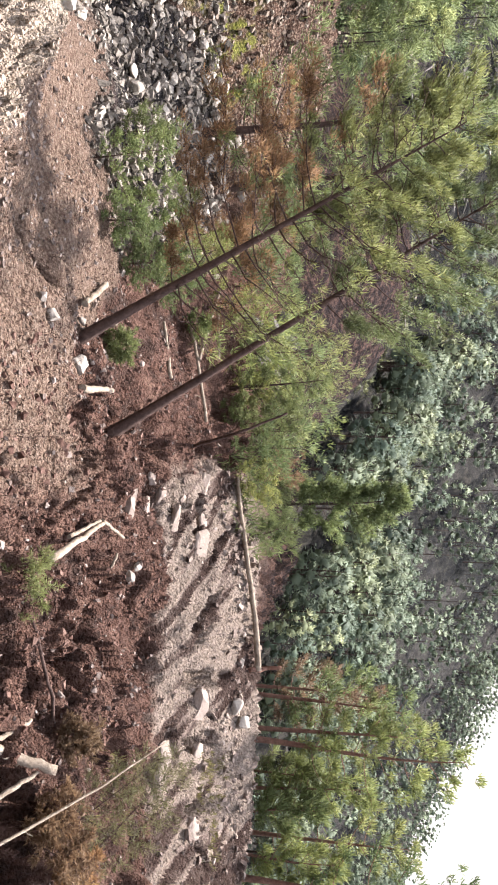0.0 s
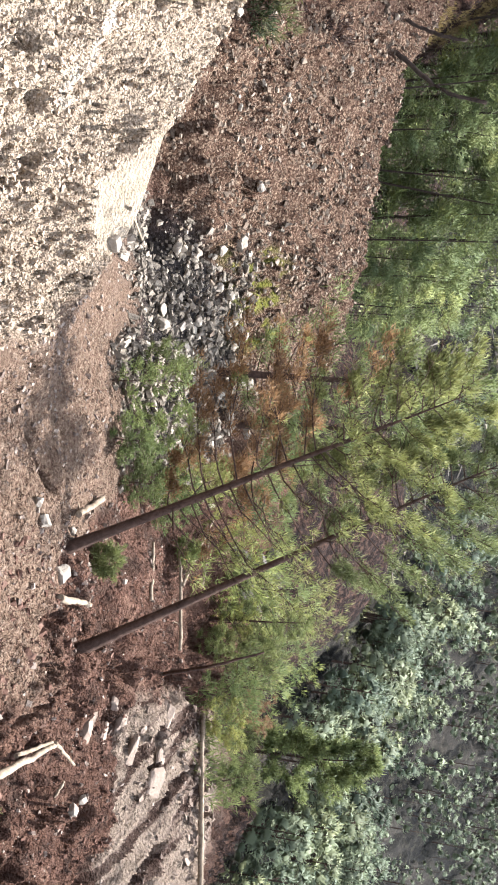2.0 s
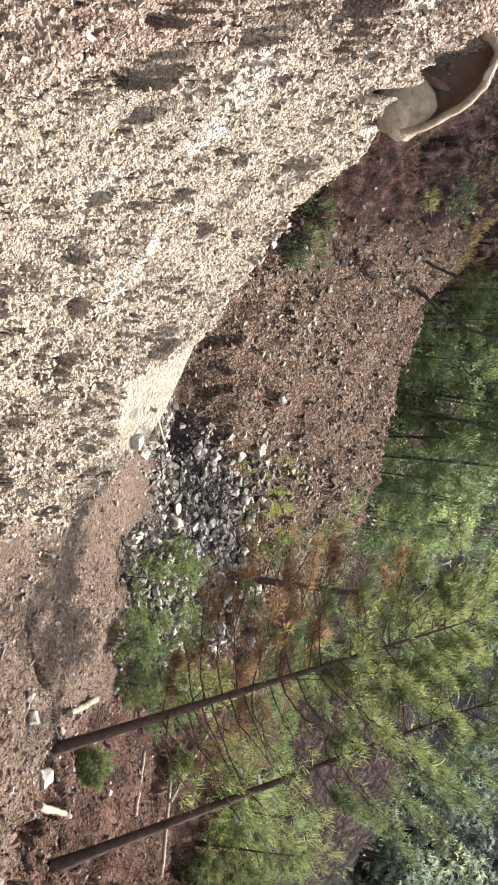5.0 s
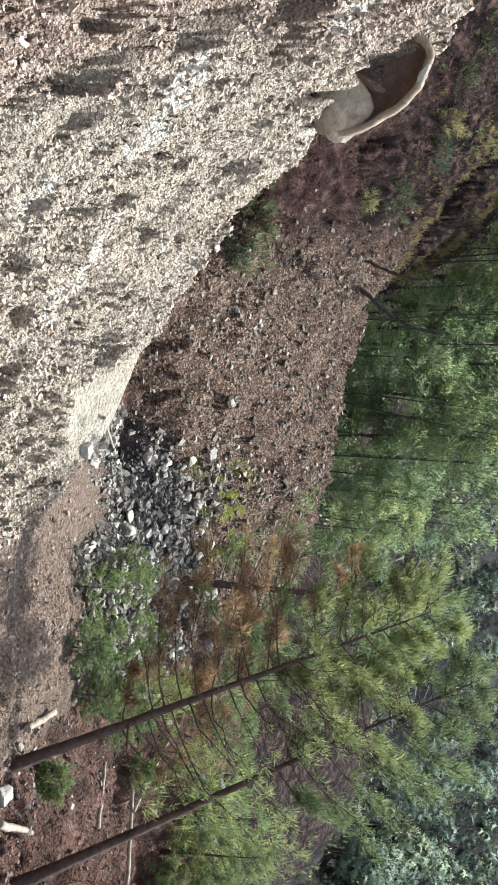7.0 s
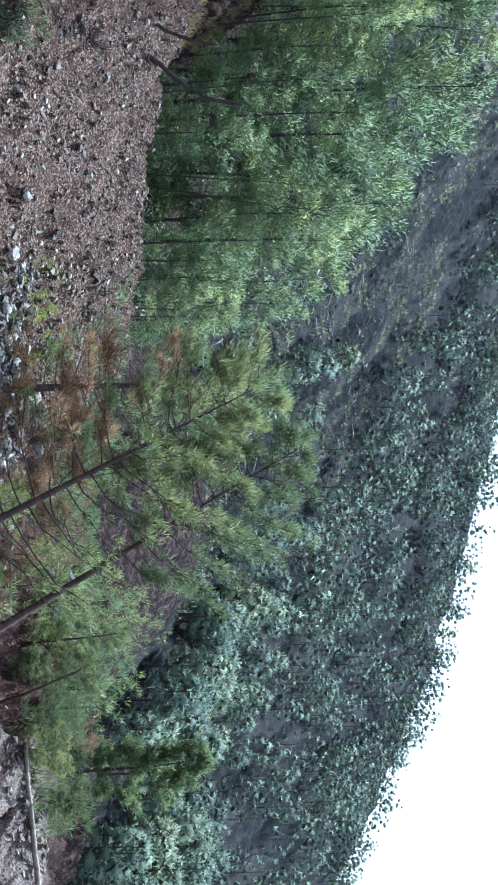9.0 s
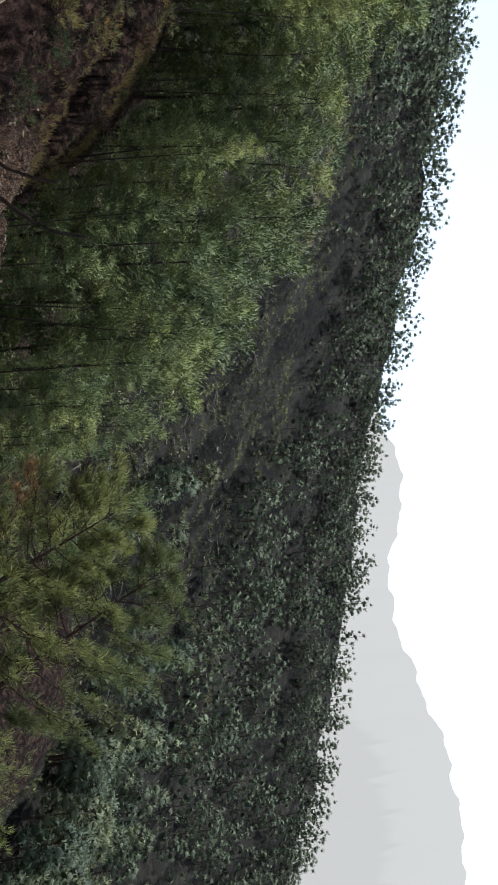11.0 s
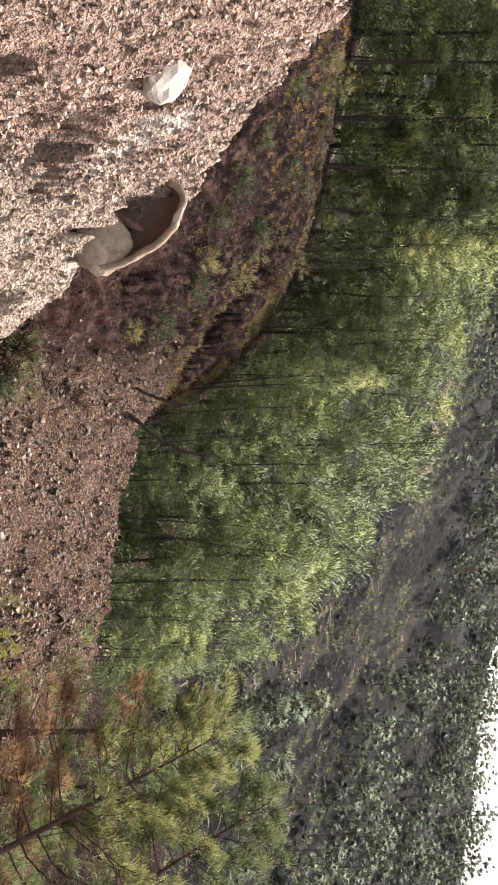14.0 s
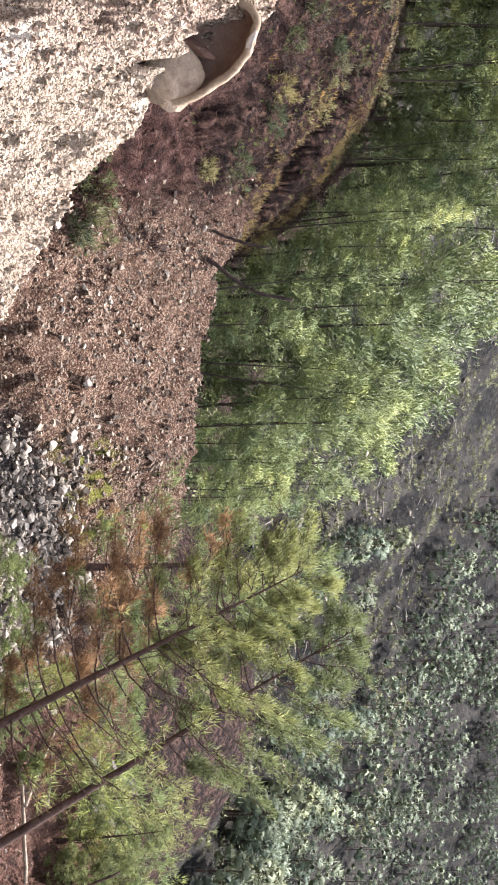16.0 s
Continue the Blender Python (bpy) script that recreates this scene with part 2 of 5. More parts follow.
def hash01(*ks):
    h = np.zeros(np.shape(ks[0]), np.uint32)
    for i, q in enumerate(ks):
        h ^= (np.asarray(q).astype(np.int64) & 0xFFFFFFFF).astype(np.uint32) * np.uint32((374761393, 668265263, 2147483647)[i] & 0xFFFFFFFF)
        h = (h ^ (h >> np.uint32(13))) * np.uint32(1274126177)
    return ((h ^ (h >> np.uint32(16))) & np.uint32(0xFFFF)).astype(np.float64) / 65535.0


def vnoise(x, y, seed=0):
    xi, yi = np.floor(x), np.floor(y)
    u, v = x - xi, y - yi
    u, v = u * u * (3 - 2 * u), v * v * (3 - 2 * v)
    s = np.full(np.shape(xi), seed)
    a, b = hash01(xi, yi, s), hash01(xi + 1, yi, s)
    c, d = hash01(xi, yi + 1, s), hash01(xi + 1, yi + 1, s)
    return (a + (b - a) * u) * (1 - v) + (c + (d - c) * u) * v - 0.5


def fbm(x, y, scale, octaves, seed=0, gain=0.5):
    t, a, q = 0.0, 1.0, scale
    for i in range(octaves):
        t = t + a * vnoise(x * q + 17.3 * i, y * q - 9.1 * i, seed + i)
        a, q = a * gain, q * 2.03
    return t


# ---- the ground, one sheet: cross sections by bearing, each (distance, height) from the eye ----
# near: foot, near slope, crest of the bank or mid slope, dip behind, low ground, foot of the far slope, its top, behind it
# far: bench, slope, foot of the mountain, its middle, ridge, behind the ridge
SECTIONS = {}


def section(az, *profile):
    SECTIONS[az] = list(profile)


section(-100, (4, -1.5), (6.0, 1.0), (9.0, 4.0), (14, 5.0), (17, 5.0), (20, 5), (26, 6), (30, 6), (45, 8), (80, 16), (110, 30), (180, 75), (240, 105), (330, 91))
section(-74, (4, -2.6), (5.4, -2.4), (9.4, 2.5), (12, 2.5), (16, 2.0), (20, 3), (27, 4.4), (31, 5.2), (45, 7.7), (80, 16), (110, 30), (180, 75), (240, 105), (330, 91))
section(-66, (4, -2.9), (5.6, -3.1), (10.0, 1.6), (13, 0.4), (16, -1.0), (20, 0), (28, 3.0), (33, 4.6), (45, 7.3), (80, 15), (110, 28), (180, 72), (240, 105), (330, 91))
section(-61, (4, -3.0), (5.8, -3.5), (10.4, 0.7), (13, -1.0), (16, -2.6), (20, -1.5), (28, 2.0), (34, 4.2), (45, 6.8), (80, 13), (110, 26), (180, 70), (240, 105), (330, 91))
section(-55, (4, -3.0), (5.9, -3.8), (10.5, -0.1), (13, -2.0), (16, -3.6), (20, -2.8), (28, 1.0), (34, 3.6), (45, 6.2), (80, 12), (110, 25), (180, 68), (240, 105), (330, 91))
section(-51.4, (4, -3.0), (6.0, -4.0), (10.5, -1.2), (13, -3.2), (16, -4.2), (20, -3.6), (28, 0.4), (34, 3.0), (45, 5.4), (80, 11), (110, 24), (180, 66), (240, 105), (330, 91))
section(-48, (4, -3.0), (6.0, -4.2), (10.5, -1.95), (13, -3.8), (16, -4.6), (19, -4.2), (27, -0.3), (33, 1.5), (43, 3.6), (80, 10), (110, 23), (180, 64), (240, 104.5), (330, 90.5))
section(-44, (4, -3.0), (6.0, -4.3), (10.5, -2.6), (13, -4.3), (16, -5.0), (18.5, -4.6), (26.5, -1.3), (31, 0.0), (40, 1.2), (80, 8), (110, 22), (180, 60), (240, 102), (330, 88))
section(-38, (4, -3.0), (6.2, -4.4), (10.4, -3.45), (13, -4.9), (16.6, -5.9), (17.6, -4.9), (26, -2.05), (29, -4.0), (45, -6.0), (80, 4), (110, 18), (180, 55), (240, 98), (330, 84))
section(-30, (4, -3.1), (6.6, -4.5), (10.0, -3.85), (12.5, -5.2), (17.6, -6.45), (18.3, -5.2), (26, -2.45), (29, -5.4), (45, -8.4), (80, -1), (115, 13), (180, 48), (245, 91), (330, 77))
section(-24, (4, -3.2), (6.6, -4.2), (8.2, -4.2), (12, -5.3), (16, -5.45), (20, -5.1), (26, -2.85), (29, -5.5), (45, -7.2), (80, -2), (115, 8), (185, 42), (250, 83.6), (330, 69.6))
section(-21, (4, -3.2), (5.9, -3.75), (7.3, -4.2), (11.5, -5.25), (16, -5.4), (20, -5.1), (26, -3.4), (29.5, -5.4), (46, -5.2), (77, -3), (113, 6), (185, 39), (252, 82), (335, 66))
section(-18, (4, -3.2), (7.4, -4.6), (10.0, -4.9), (13, -5.2), (16, -5.4), (20, -5.1), (25, -4.6), (30, -5.2), (48, -2.6), (75, -4), (110, 4), (185, 36), (255, 80), (340, 62.5))
section(-12, (4, -3.2), (8.0, -4.6), (10.5, -4.85), (13, -5.2), (16, -5.2), (20, -4.9), (25, -4.3), (30, -5.0), (48, -1.0), (75, -6), (110, 0), (190, 30), (260, 73), (340, 53.7))
section(-6, (4, -3.2), (8.0, -4.5), (11.0, -4.8), (13, -5.0), (15.5, -5.0), (18, -4.9), (22, -4.4), (29, -5.4), (46, -2.9), (75, -10), (110, -6), (190, 25), (265, 66), (350, 46))
section(0, (4, -3.2), (8.0, -4.4), (11.5, -4.75), (13.4, -5.0), (14.8, -5.0), (16.0, -4.7), (18, -4.35), (27, -4.9), (45, -7.6), (80, -14), (115, -9), (200, 20), (275, 57), (360, 36))
section(7, (4, -3.2), (8.0, -4.4), (11.5, -4.8), (13.4, -4.95), (14.4, -4.95), (15.4, -4.5), (17.2, -3.75), (27, -4.4), (45, -13), (85, -15), (120, -11), (210, 14), (285, 39), (370, 18))
section(14, (4, -3.2), (8.0, -4.3), (11.5, -4.7), (13.2, -4.85), (14.2, -4.8), (15.2, -4.3), (17.4, -3.48), (22, -5.2), (45, -15), (90, -18), (130, -14), (220, 4), (300, 17), (390, -3.5))
section(20, (4, -3.2), (8.0, -4.2), (11.3, -4.6), (13.0, -4.7), (14.0, -4.65), (15.2, -4.2), (17.6, -3.46), (22, -5.4), (45, -17), (95, -22), (140, -18), (230, -6), (320, 3), (420, -17))
section(27, (4, -3.1), (8.0, -4.0), (11.0, -4.4), (13.0, -4.6), (14.0, -4.6), (15.4, -4.1), (17.8, -3.5), (22, -5.4), (45, -18), (95, -24), (140, -24), (240, -18), (330, -16), (420, -37))
section(40, (4, -3.0), (8.0, -3.6), (11.0, -4.0), (13.0, -4.2), (14.0, -4.2), (15.4, -3.9), (18, -3.4), (22, -5.4), (45, -18), (95, -26), (140, -30), (240, -30), (330, -30), (420, -30))
section(100, (4, -2.2), (8.0, -2.4), (11, -2.5), (13, -2.5), (14, -2.5), (15.4, -2.5), (18, -2.5), (22, -3), (45, -10), (95, -24), (140, -30), (240, -30), (330, -30), (420, -30))
section(180, (4, -1.2), (8.0, 2), (11, 4), (13, 5), (14, 6), (15.4, 7), (18, 8), (22, 10), (45, 20), (95, 45), (140, 60), (240, 90), (330, 110), (420, 100))
section(260, (4, -1.5), (6.0, 1.0), (9.0, 4.0), (14, 5.0), (17, 5.0), (20, 5), (26, 6), (30, 6), (45, 8), (80, 16), (110, 30), (180, 75), (240, 112), (330, 90))
AZS = np.array(sorted(SECTIONS), float)
SEC = np.array([[(0.8, -1.65)] + SECTIONS[a] + [(4500, -40.0)] for a in sorted(SECTIONS)])
NK = SEC.shape[1]


def bearing(x, y):
    a = np.degrees(np.arctan2(x, y))
    return np.where(a < -100, a + 360, a)


def smooth(a, lo, hi):
    t = np.clip((a - lo) / (hi - lo), 0, 1)
    return t * t * (3 - 2 * t)


def knots(az):
    """Distances and heights of the section at bearings az, eased between the sections: arrays (n, NK)."""
    az = np.asarray(az, float)
    out = np.zeros((2, len(az), NK))
    for da, w in ((-1.6, 0.25), (0, 0.5), (1.6, 0.25)):
        for c in (0, 1):
            out[c] += w * np.stack([np.interp(az + da, AZS, SEC[:, k, c]) for k in range(NK)], 1)
    return out


def zone(az, r):
    """Where on its section each point lies (0 to NK - 1) and the section's height there."""
    kr, kz = knots(az)
    i = np.clip((r[:, None] >= kr).sum(1) - 1, 0, NK - 2)
    n = np.arange(len(az))
    t = np.clip((r - kr[n, i]) / (kr[n, i + 1] - kr[n, i]), 0, 1)
    return i + t, kz[n, i] * (1 - t) + kz[n, i + 1] * t


def band(u, lo, hi, e=0.25):
    return smooth(u, lo - e, lo + e) * (1 - smooth(u, hi - e, hi + e))


PITS = [(-58.8, -7.0, 0.27, 0.7), (-56.6, -8.9, 0.24, 0.6), (-61.5, -0.4, 0.18, 0.5), (-62.4, -11.4, 0.2, 0.3), (-57.1, -14.3, 0.16, 0.25), (-58.6, -19.6, 0.22, 0.3), (-43.1, -26.0, 0.22, 0.3), (-38.7, -26.3, 0.2, 0.25)]
PITS += [(-47.0, -20.0, 0.12, 0.18), (-52.0, -22.0, 0.15, 0.2), (-63.5, -9.0, 0.18, 0.25), (-54.2, -3.8, 0.36, 0.6), (-33.5, -12.9, 0.3, 0.5), (-34.8, -13.7, 0.14, 0.25), (-31.0, -11.2, 0.13, 0.22), (-36.0, -9.5, 0.15, 0.22), (-40.1, -9.0, 0.16, 0.25), (-27.2, -9.4, 0.14, 0.2), (-51.6, -14.0, 0.14, 0.22), (-49.2, -16.4, 0.15, 0.25), (-54.8, -20.6, 0.2, 0.3), (-45.0, -18.6, 0.13, 0.2), (-41.2, -20.4, 0.12, 0.2), (-36.4, -23.0, 0.14, 0.22)]
PITS += [(5.5, -23.5, 0.35, 0.3), (9.0, -20.2, 0.3, 0.35), (0.2, -15.8, 0.5, 0.3),
        (13.5, -22.5, 0.5, 0.35), (17.0, -24.0, 0.6, 0.4), (27.5, -26.0, 1.1, 0.9), (30.5, -24.0, 0.9, 0.8), (24.0, -27.0, 0.6, 0.5), (-1.5, -24.0, 0.5, 0.25), (19.5, -20.5, 0.5, 0.35)]


def sight(az, el, r0=5.0, r1=60.0, fine=False):
    """The first place where the line from the eye at a bearing and elevation meets the ground."""
    r = np.linspace(r0, r1, 2600)
    a = np.full(len(r), float(az))
    x, y = r * np.sin(np.radians(a)), r * np.cos(np.radians(a))
    z = height(x, y)[0] if fine else zone(a, r)[1]
    i = int(np.argmax(z >= r * math.tan(radians(el))))
    return Vector((x[i], y[i], z[i]))


HOLLOWS = []
STREAKS = []
CRACKS = []


def height(x, y):
    """The ground's height and its kinds of surface at the points x, y."""
    x, y = np.asarray(x, float), np.asarray(y, float)
    az, r = bearing(x, y), np.hypot(x, y)
    wob = az + 2.2 * fbm(x, y, 0.5, 3, 40)
    u, z = zone(az, r)
    left = 1 - smooth(wob, -23.0, -20.6) + smooth(wob, 235, 255)
    k = {"bank": left * band(u, 0.5, 3.25, 0.12)}
    k["scree"] = band(u + 0.5 * fbm(x, y, 0.7, 3, 50), 5.4, 7.6, 0.3) * (1 - smooth(wob, -19, -14)) * smooth(wob, -47.5, -42.5)
    k["ash"] = band(u + 0.5 * fbm(x, y, 0.6, 3, 60), 4.5, 6.0, 0.25) * smooth(wob, -34, -29) * (1 - smooth(wob, -16, -11))
    k["rock"] = band(u, 5.3, 7.25, 0.15) * smooth(wob, 1, 3)
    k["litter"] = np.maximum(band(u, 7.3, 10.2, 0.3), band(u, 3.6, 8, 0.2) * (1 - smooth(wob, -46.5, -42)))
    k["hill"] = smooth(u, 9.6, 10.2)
    k["patchy"] = fbm(x, y, 0.45, 4, 140, 0.6)
    k["ruddy"] = np.clip(1 - smooth(wob, -60, -49) + 1.6 * fbm(x, y, 0.55, 4, 110), 0, 1)
    k["red"] = (1 - smooth(u + 1.2 * fbm(x, y, 0.35, 4, 112), 6.2, 6.9)) * smooth(u, 3.6, 4.4)
    k["moss"] = 0.85 * band(u, 6.08, 6.40, 0.07) * band(az, -29.4, -22.6, 0.8) * smooth(fbm(x, y, 2.4, 4, 70), -0.08, 0.08)
    k["lip"] = smooth(u + 0.08 * fbm(x, y, 1.3, 4, 95) - 3.0 + 0.33 * smooth(az, -38.0, -33.0) * (1 - smooth(az, -31.0, -27.2)), 0.0, 0.05) * (1 - smooth(u, 3.2, 3.4)) * band(az + 1.5 * fbm(x, y, 1.1, 2, 96), -37.4, -28.0, 0.6)
    k["vein"], k["pit"] = 0.0 * az, 0.0 * az
    for ax, ay, bx, by, w in STREAKS:
        t = np.clip(((x - ax) * (bx - ax) + (y - ay) * (by - ay)) / ((bx - ax) ** 2 + (by - ay) ** 2), 0, 1)
        q = np.hypot(x - ax - t * (bx - ax), y - ay - t * (by - ay)) / w + 1.5 * fbm(x, y, 4.0, 3, 97)
        k["vein"] = np.maximum(k["vein"], 1 - smooth(q, 0.7, 1.1))
    k["trod"] = 0.75 * (1 - k["bank"]) * (1 - smooth(u + 0.3 * fbm(x, y, 0.9, 3, 92) - 2.2 * (1 - smooth(wob, -16, -3)), 2.45, 2.85)) * np.maximum(1 - smooth(wob, 1, 6), 1 - smooth(r, 4.5, 7.5))
    near = 1 - smooth(u, 8.2, 9.5)
    el = np.degrees(np.arctan2(z, r))
    k["strata"] = 0.5 + 0.9 * fbm(1.5 * (0.49 * az + 0.88 * el), 0.16 * (0.49 * el - 0.88 * az), 1.0, 4, 22, 0.6)
    k["streak"] = 0.5 + 0.9 * fbm(1.6 * (0.67 * az + 0.74 * el), 0.3 * (0.67 * el - 0.74 * az), 1.0, 4, 24, 0.6)
    k["path"] = band(u + 0.1 * fbm(x, y, 0.9, 3, 98), 8.76, 9.02, 0.03) * band(az, -66, -47, 1.5)
    for a0, e0, a1, e1, w in ((-47.0, 17.0, -41.0, 16.1, 0.16), (-44.0, 15.5, -37.5, 15.1, 0.13), (-40.5, 13.6, -36.0, 14.3, 0.08)):
        t = np.clip((az - a0) / (a1 - a0), 0, 1)
        k["path"] = np.maximum(k["path"], 0.8 * (u > 9.5) * (az > a0) * (az < a1) * (1 - smooth(np.abs(el - e0 - t * (e1 - e0)) / w, 0.7, 1.1)))
    d = near * (0.34 * fbm(x, y, 0.6, 3, 1) + 0.24 * fbm(x, y, 2.1, 4, 5) + 0.07 * fbm(x, y, 9.0, 3, 9))
    d = d + k["bank"] * (0.17 * fbm(x, y, 1.4, 4, 12, 0.5) + 0.09 * fbm(x, y, 7, 3, 15, 0.65) + 0.045 * np.abs(fbm(x, y, 17, 2, 16)))
    d = d - k["bank"] * 0.16 * smooth(fbm(x, y, 3.4, 5, 80, 0.65), 0.40, 0.47)
    d = d - k["bank"] * 0.12 * smooth(fbm(x, y, 6.2, 3, 82), 0.27, 0.33) * smooth(fbm(x, y, 0.5, 2, 84), -0.25, 0.15)
    d = d - k["bank"] * 0.08 * smooth(fbm(x, y, 10.5, 2, 86), 0.17, 0.25)
    d = d - k["scree"] * (0.14 * smooth(fbm(x, y, 2.6, 3, 120), 0.14, 0.30) + 0.05 * smooth(fbm(x, y, 7.5, 2, 122), 0.05, 0.25))
    d = d + k["rock"] * (0.06 * (k["strata"] - 0.5) + 0.05 * fbm(x, y, 1.5, 3, 20))
    ruts = (1 - k["bank"]) * (1 - k["scree"]) * near
    d = d + ruts * smooth(az, -12, 0) * (0.24 * np.abs(fbm(x, y, 3.4, 5, 28, 0.65)) - 0.30 * smooth(fbm(x, y, 1.6, 4, 29), 0.20, 0.32))
    d = d + k["litter"] * near * (0.30 * fbm(x, y, 1.6, 5, 150, 0.6) - 0.25 * smooth(fbm(x, y, 0.9, 4, 151), 0.12, 0.3))
    d = d + ruts * 0.22 * np.abs(fbm(x, y, 1.1, 4, 26)) * smooth(r, 5, 9)
    d = d + smooth(u, 9.25, 10.2) * (3.0 * fbm(x, y, 0.045, 4, 30) + 1.6 * fbm(x, y, 0.16, 4, 33, 0.5) + 0.7 * fbm(x, y, 0.6, 4, 36, 0.6) + 1.0 * (k["streak"] - 0.5)) * (1 - smooth(r, 2000, 4000))
    for px, py, rad, deep in HOLLOWS:
        q = np.hypot(x - px, y - py) / rad
        k["pit"] = np.maximum(k["pit"], 1 - smooth(q, 0.9, 1.1))
        d = d - deep * (1 - smooth(q + 0.7 * fbm(x, y, 5.0, 3, 88), 0.75, 1.0)) + 0.10 * deep * band(q, 1.1, 1.3, 0.15)
    d = d * (1 - 0.97 * k["lip"]) * (1 - 0.5 * k["trod"]) * (1 - 0.8 * k["rock"]) + 0.04 * k["lip"]
    bed = 1.5 * (0.51 * az + 0.86 * el) + 0.8 * fbm(x, y, 0.9, 3, 130)
    d = d + k["rock"] * (0.10 * (bed - np.floor(bed)) ** 6 + 0.045 * (4.3 * bed - np.floor(4.3 * bed)) ** 4 * smooth(fbm(x, y, 0.7, 3, 133), -0.2, 0.1) + 0.05 * fbm(x, y, 3.0, 4, 131))
    for ax, ay, bx, by, w, deep in CRACKS:
        t = np.clip(((x - ax) * (bx - ax) + (y - ay) * (by - ay)) / ((bx - ax) ** 2 + (by - ay) ** 2), 0, 1)
        q = np.hypot(x - ax - t * (bx - ax), y - ay - t * (by - ay)) / w + (1.1 if w < 1 else 0.4) * fbm(x, y, 3.5, 3, 132)
        d = d - deep * (1 - smooth(q, 0.6, 1.15)) * (np.minimum(1, 0.35 + 3 * t * (1 - t)) if w < 1 else 1.0)
    return z + d * smooth(r, 1.5, 4), k, u


for a_, e_, rad_, deep_ in PITS:
    q_ = sight(a_, e_)
    HOLLOWS.append((q_.x, q_.y, rad_, deep_))
for a_, e_, b_, f_, w_ in ((-54.0, -16.2, -52.6, -17.6, 0.13), (-52.6, -17.6, -49.6, -19.6, 0.06), (-47.6, -24.0, -46.0, -25.5, 0.12), (-45.4, -21.0, -40.6, -23.0, 0.07), (-40.6, -23.0, -38.4, -23.8, 0.08), (-57.0, -5.2, -59.4, -1.6, 0.09), (-59.4, -1.6, -60.8, 1.0, 0.10), (-50.0, -8.8, -51.2, -7.6, 0.08)):
    p_, q_ = sight(a_, e_), sight(b_, f_)
    STREAKS.append((p_.x, p_.y, q_.x, q_.y, w_))

for a_, e_, b_, f_, w_, deep_ in ((9.4, -14.0, 12.5, -15.8, 0.07, 0.3), (11.8, -14.4, 14.2, -16.1, 0.06, 0.3), (10.4, -15.2, 11.6, -16.0, 0.04, 0.15), (15.2, -13.6, 15.7, -15.6, 0.16, 0.45), (19.2, -14.0, 19.6, -15.4, 0.15, 0.45), (16.4, -15.2, 18.4, -13.6, 0.05, 0.2),
                             (2.6, -19.4, 4.8, -19.6, 0.09, 0.35), (3.2, -18.2, 5.2, -18.4, 0.09, 0.4), (2.4, -17.4, 4.4, -17.2, 0.06, 0.25), (3.4, -15.6, 6.2, -15.8, 0.11, 0.4), (6.6, -14.6, 8.2, -14.8, 0.06, 0.25), (23.0, -13.4, 23.6, -14.8, 0.12, 0.4),
                             (19.0, -16.4, 21.0, -16.2, 0.10, 0.4), (21.0, -17.2, 23.0, -16.8, 0.10, 0.4), (24.4, -14.6, 27.0, -13.2, 0.06, 0.25), (5.2, -13.4, 6.4, -14.4, 0.06, 0.2)):
    p_, q_ = sight(a_, e_), sight(b_, f_)
    CRACKS.append((p_.x, p_.y, q_.x, q_.y, w_, deep_))
for line_, w_, deep_ in ((((-20.7, -27.5), (-17.5, -27.0), (-14.3, -26.4), (-11.9, -25.6), (-9.5, -24.4), (-7.9, -23.7)), 0.06, 0.22), (((-7.0, -23.4), (-4.7, -23.0), (-2.5, -21.2), (-0.7, -21.9), (1.3, -22.9), (3.6, -24.4), (5.6, -25.8), (7.2, -27.5)), 0.10, 0.3)):
    for (a_, e_), (b_, f_) in zip(line_, line_[1:]):
        p_, q_ = sight(a_, e_), sight(b_, f_)
        CRACKS.append((p_.x, p_.y, q_.x, q_.y, w_, deep_))
HOLLOW = ((-58.0, 7.2), (-54.5, 6.4), (-50.5, 4.4), (-47.8, 2.4), (-45.0, 0.3), (-42.8, -1.7))
for (a_, e_), (b_, f_) in zip(HOLLOW, HOLLOW[1:]):
    p_, q_ = sight(a_, e_), sight(b_, f_)
    CRACKS.append((p_.x, p_.y, q_.x, q_.y, 1.5, 1.1))


def ground_at(x, y):
    return float(height([x], [y])[0][0])


def spot(az, r):
    x, y = r * math.sin(radians(az)), r * math.cos(radians(az))
    return Vector((x, y, ground_at(x, y)))


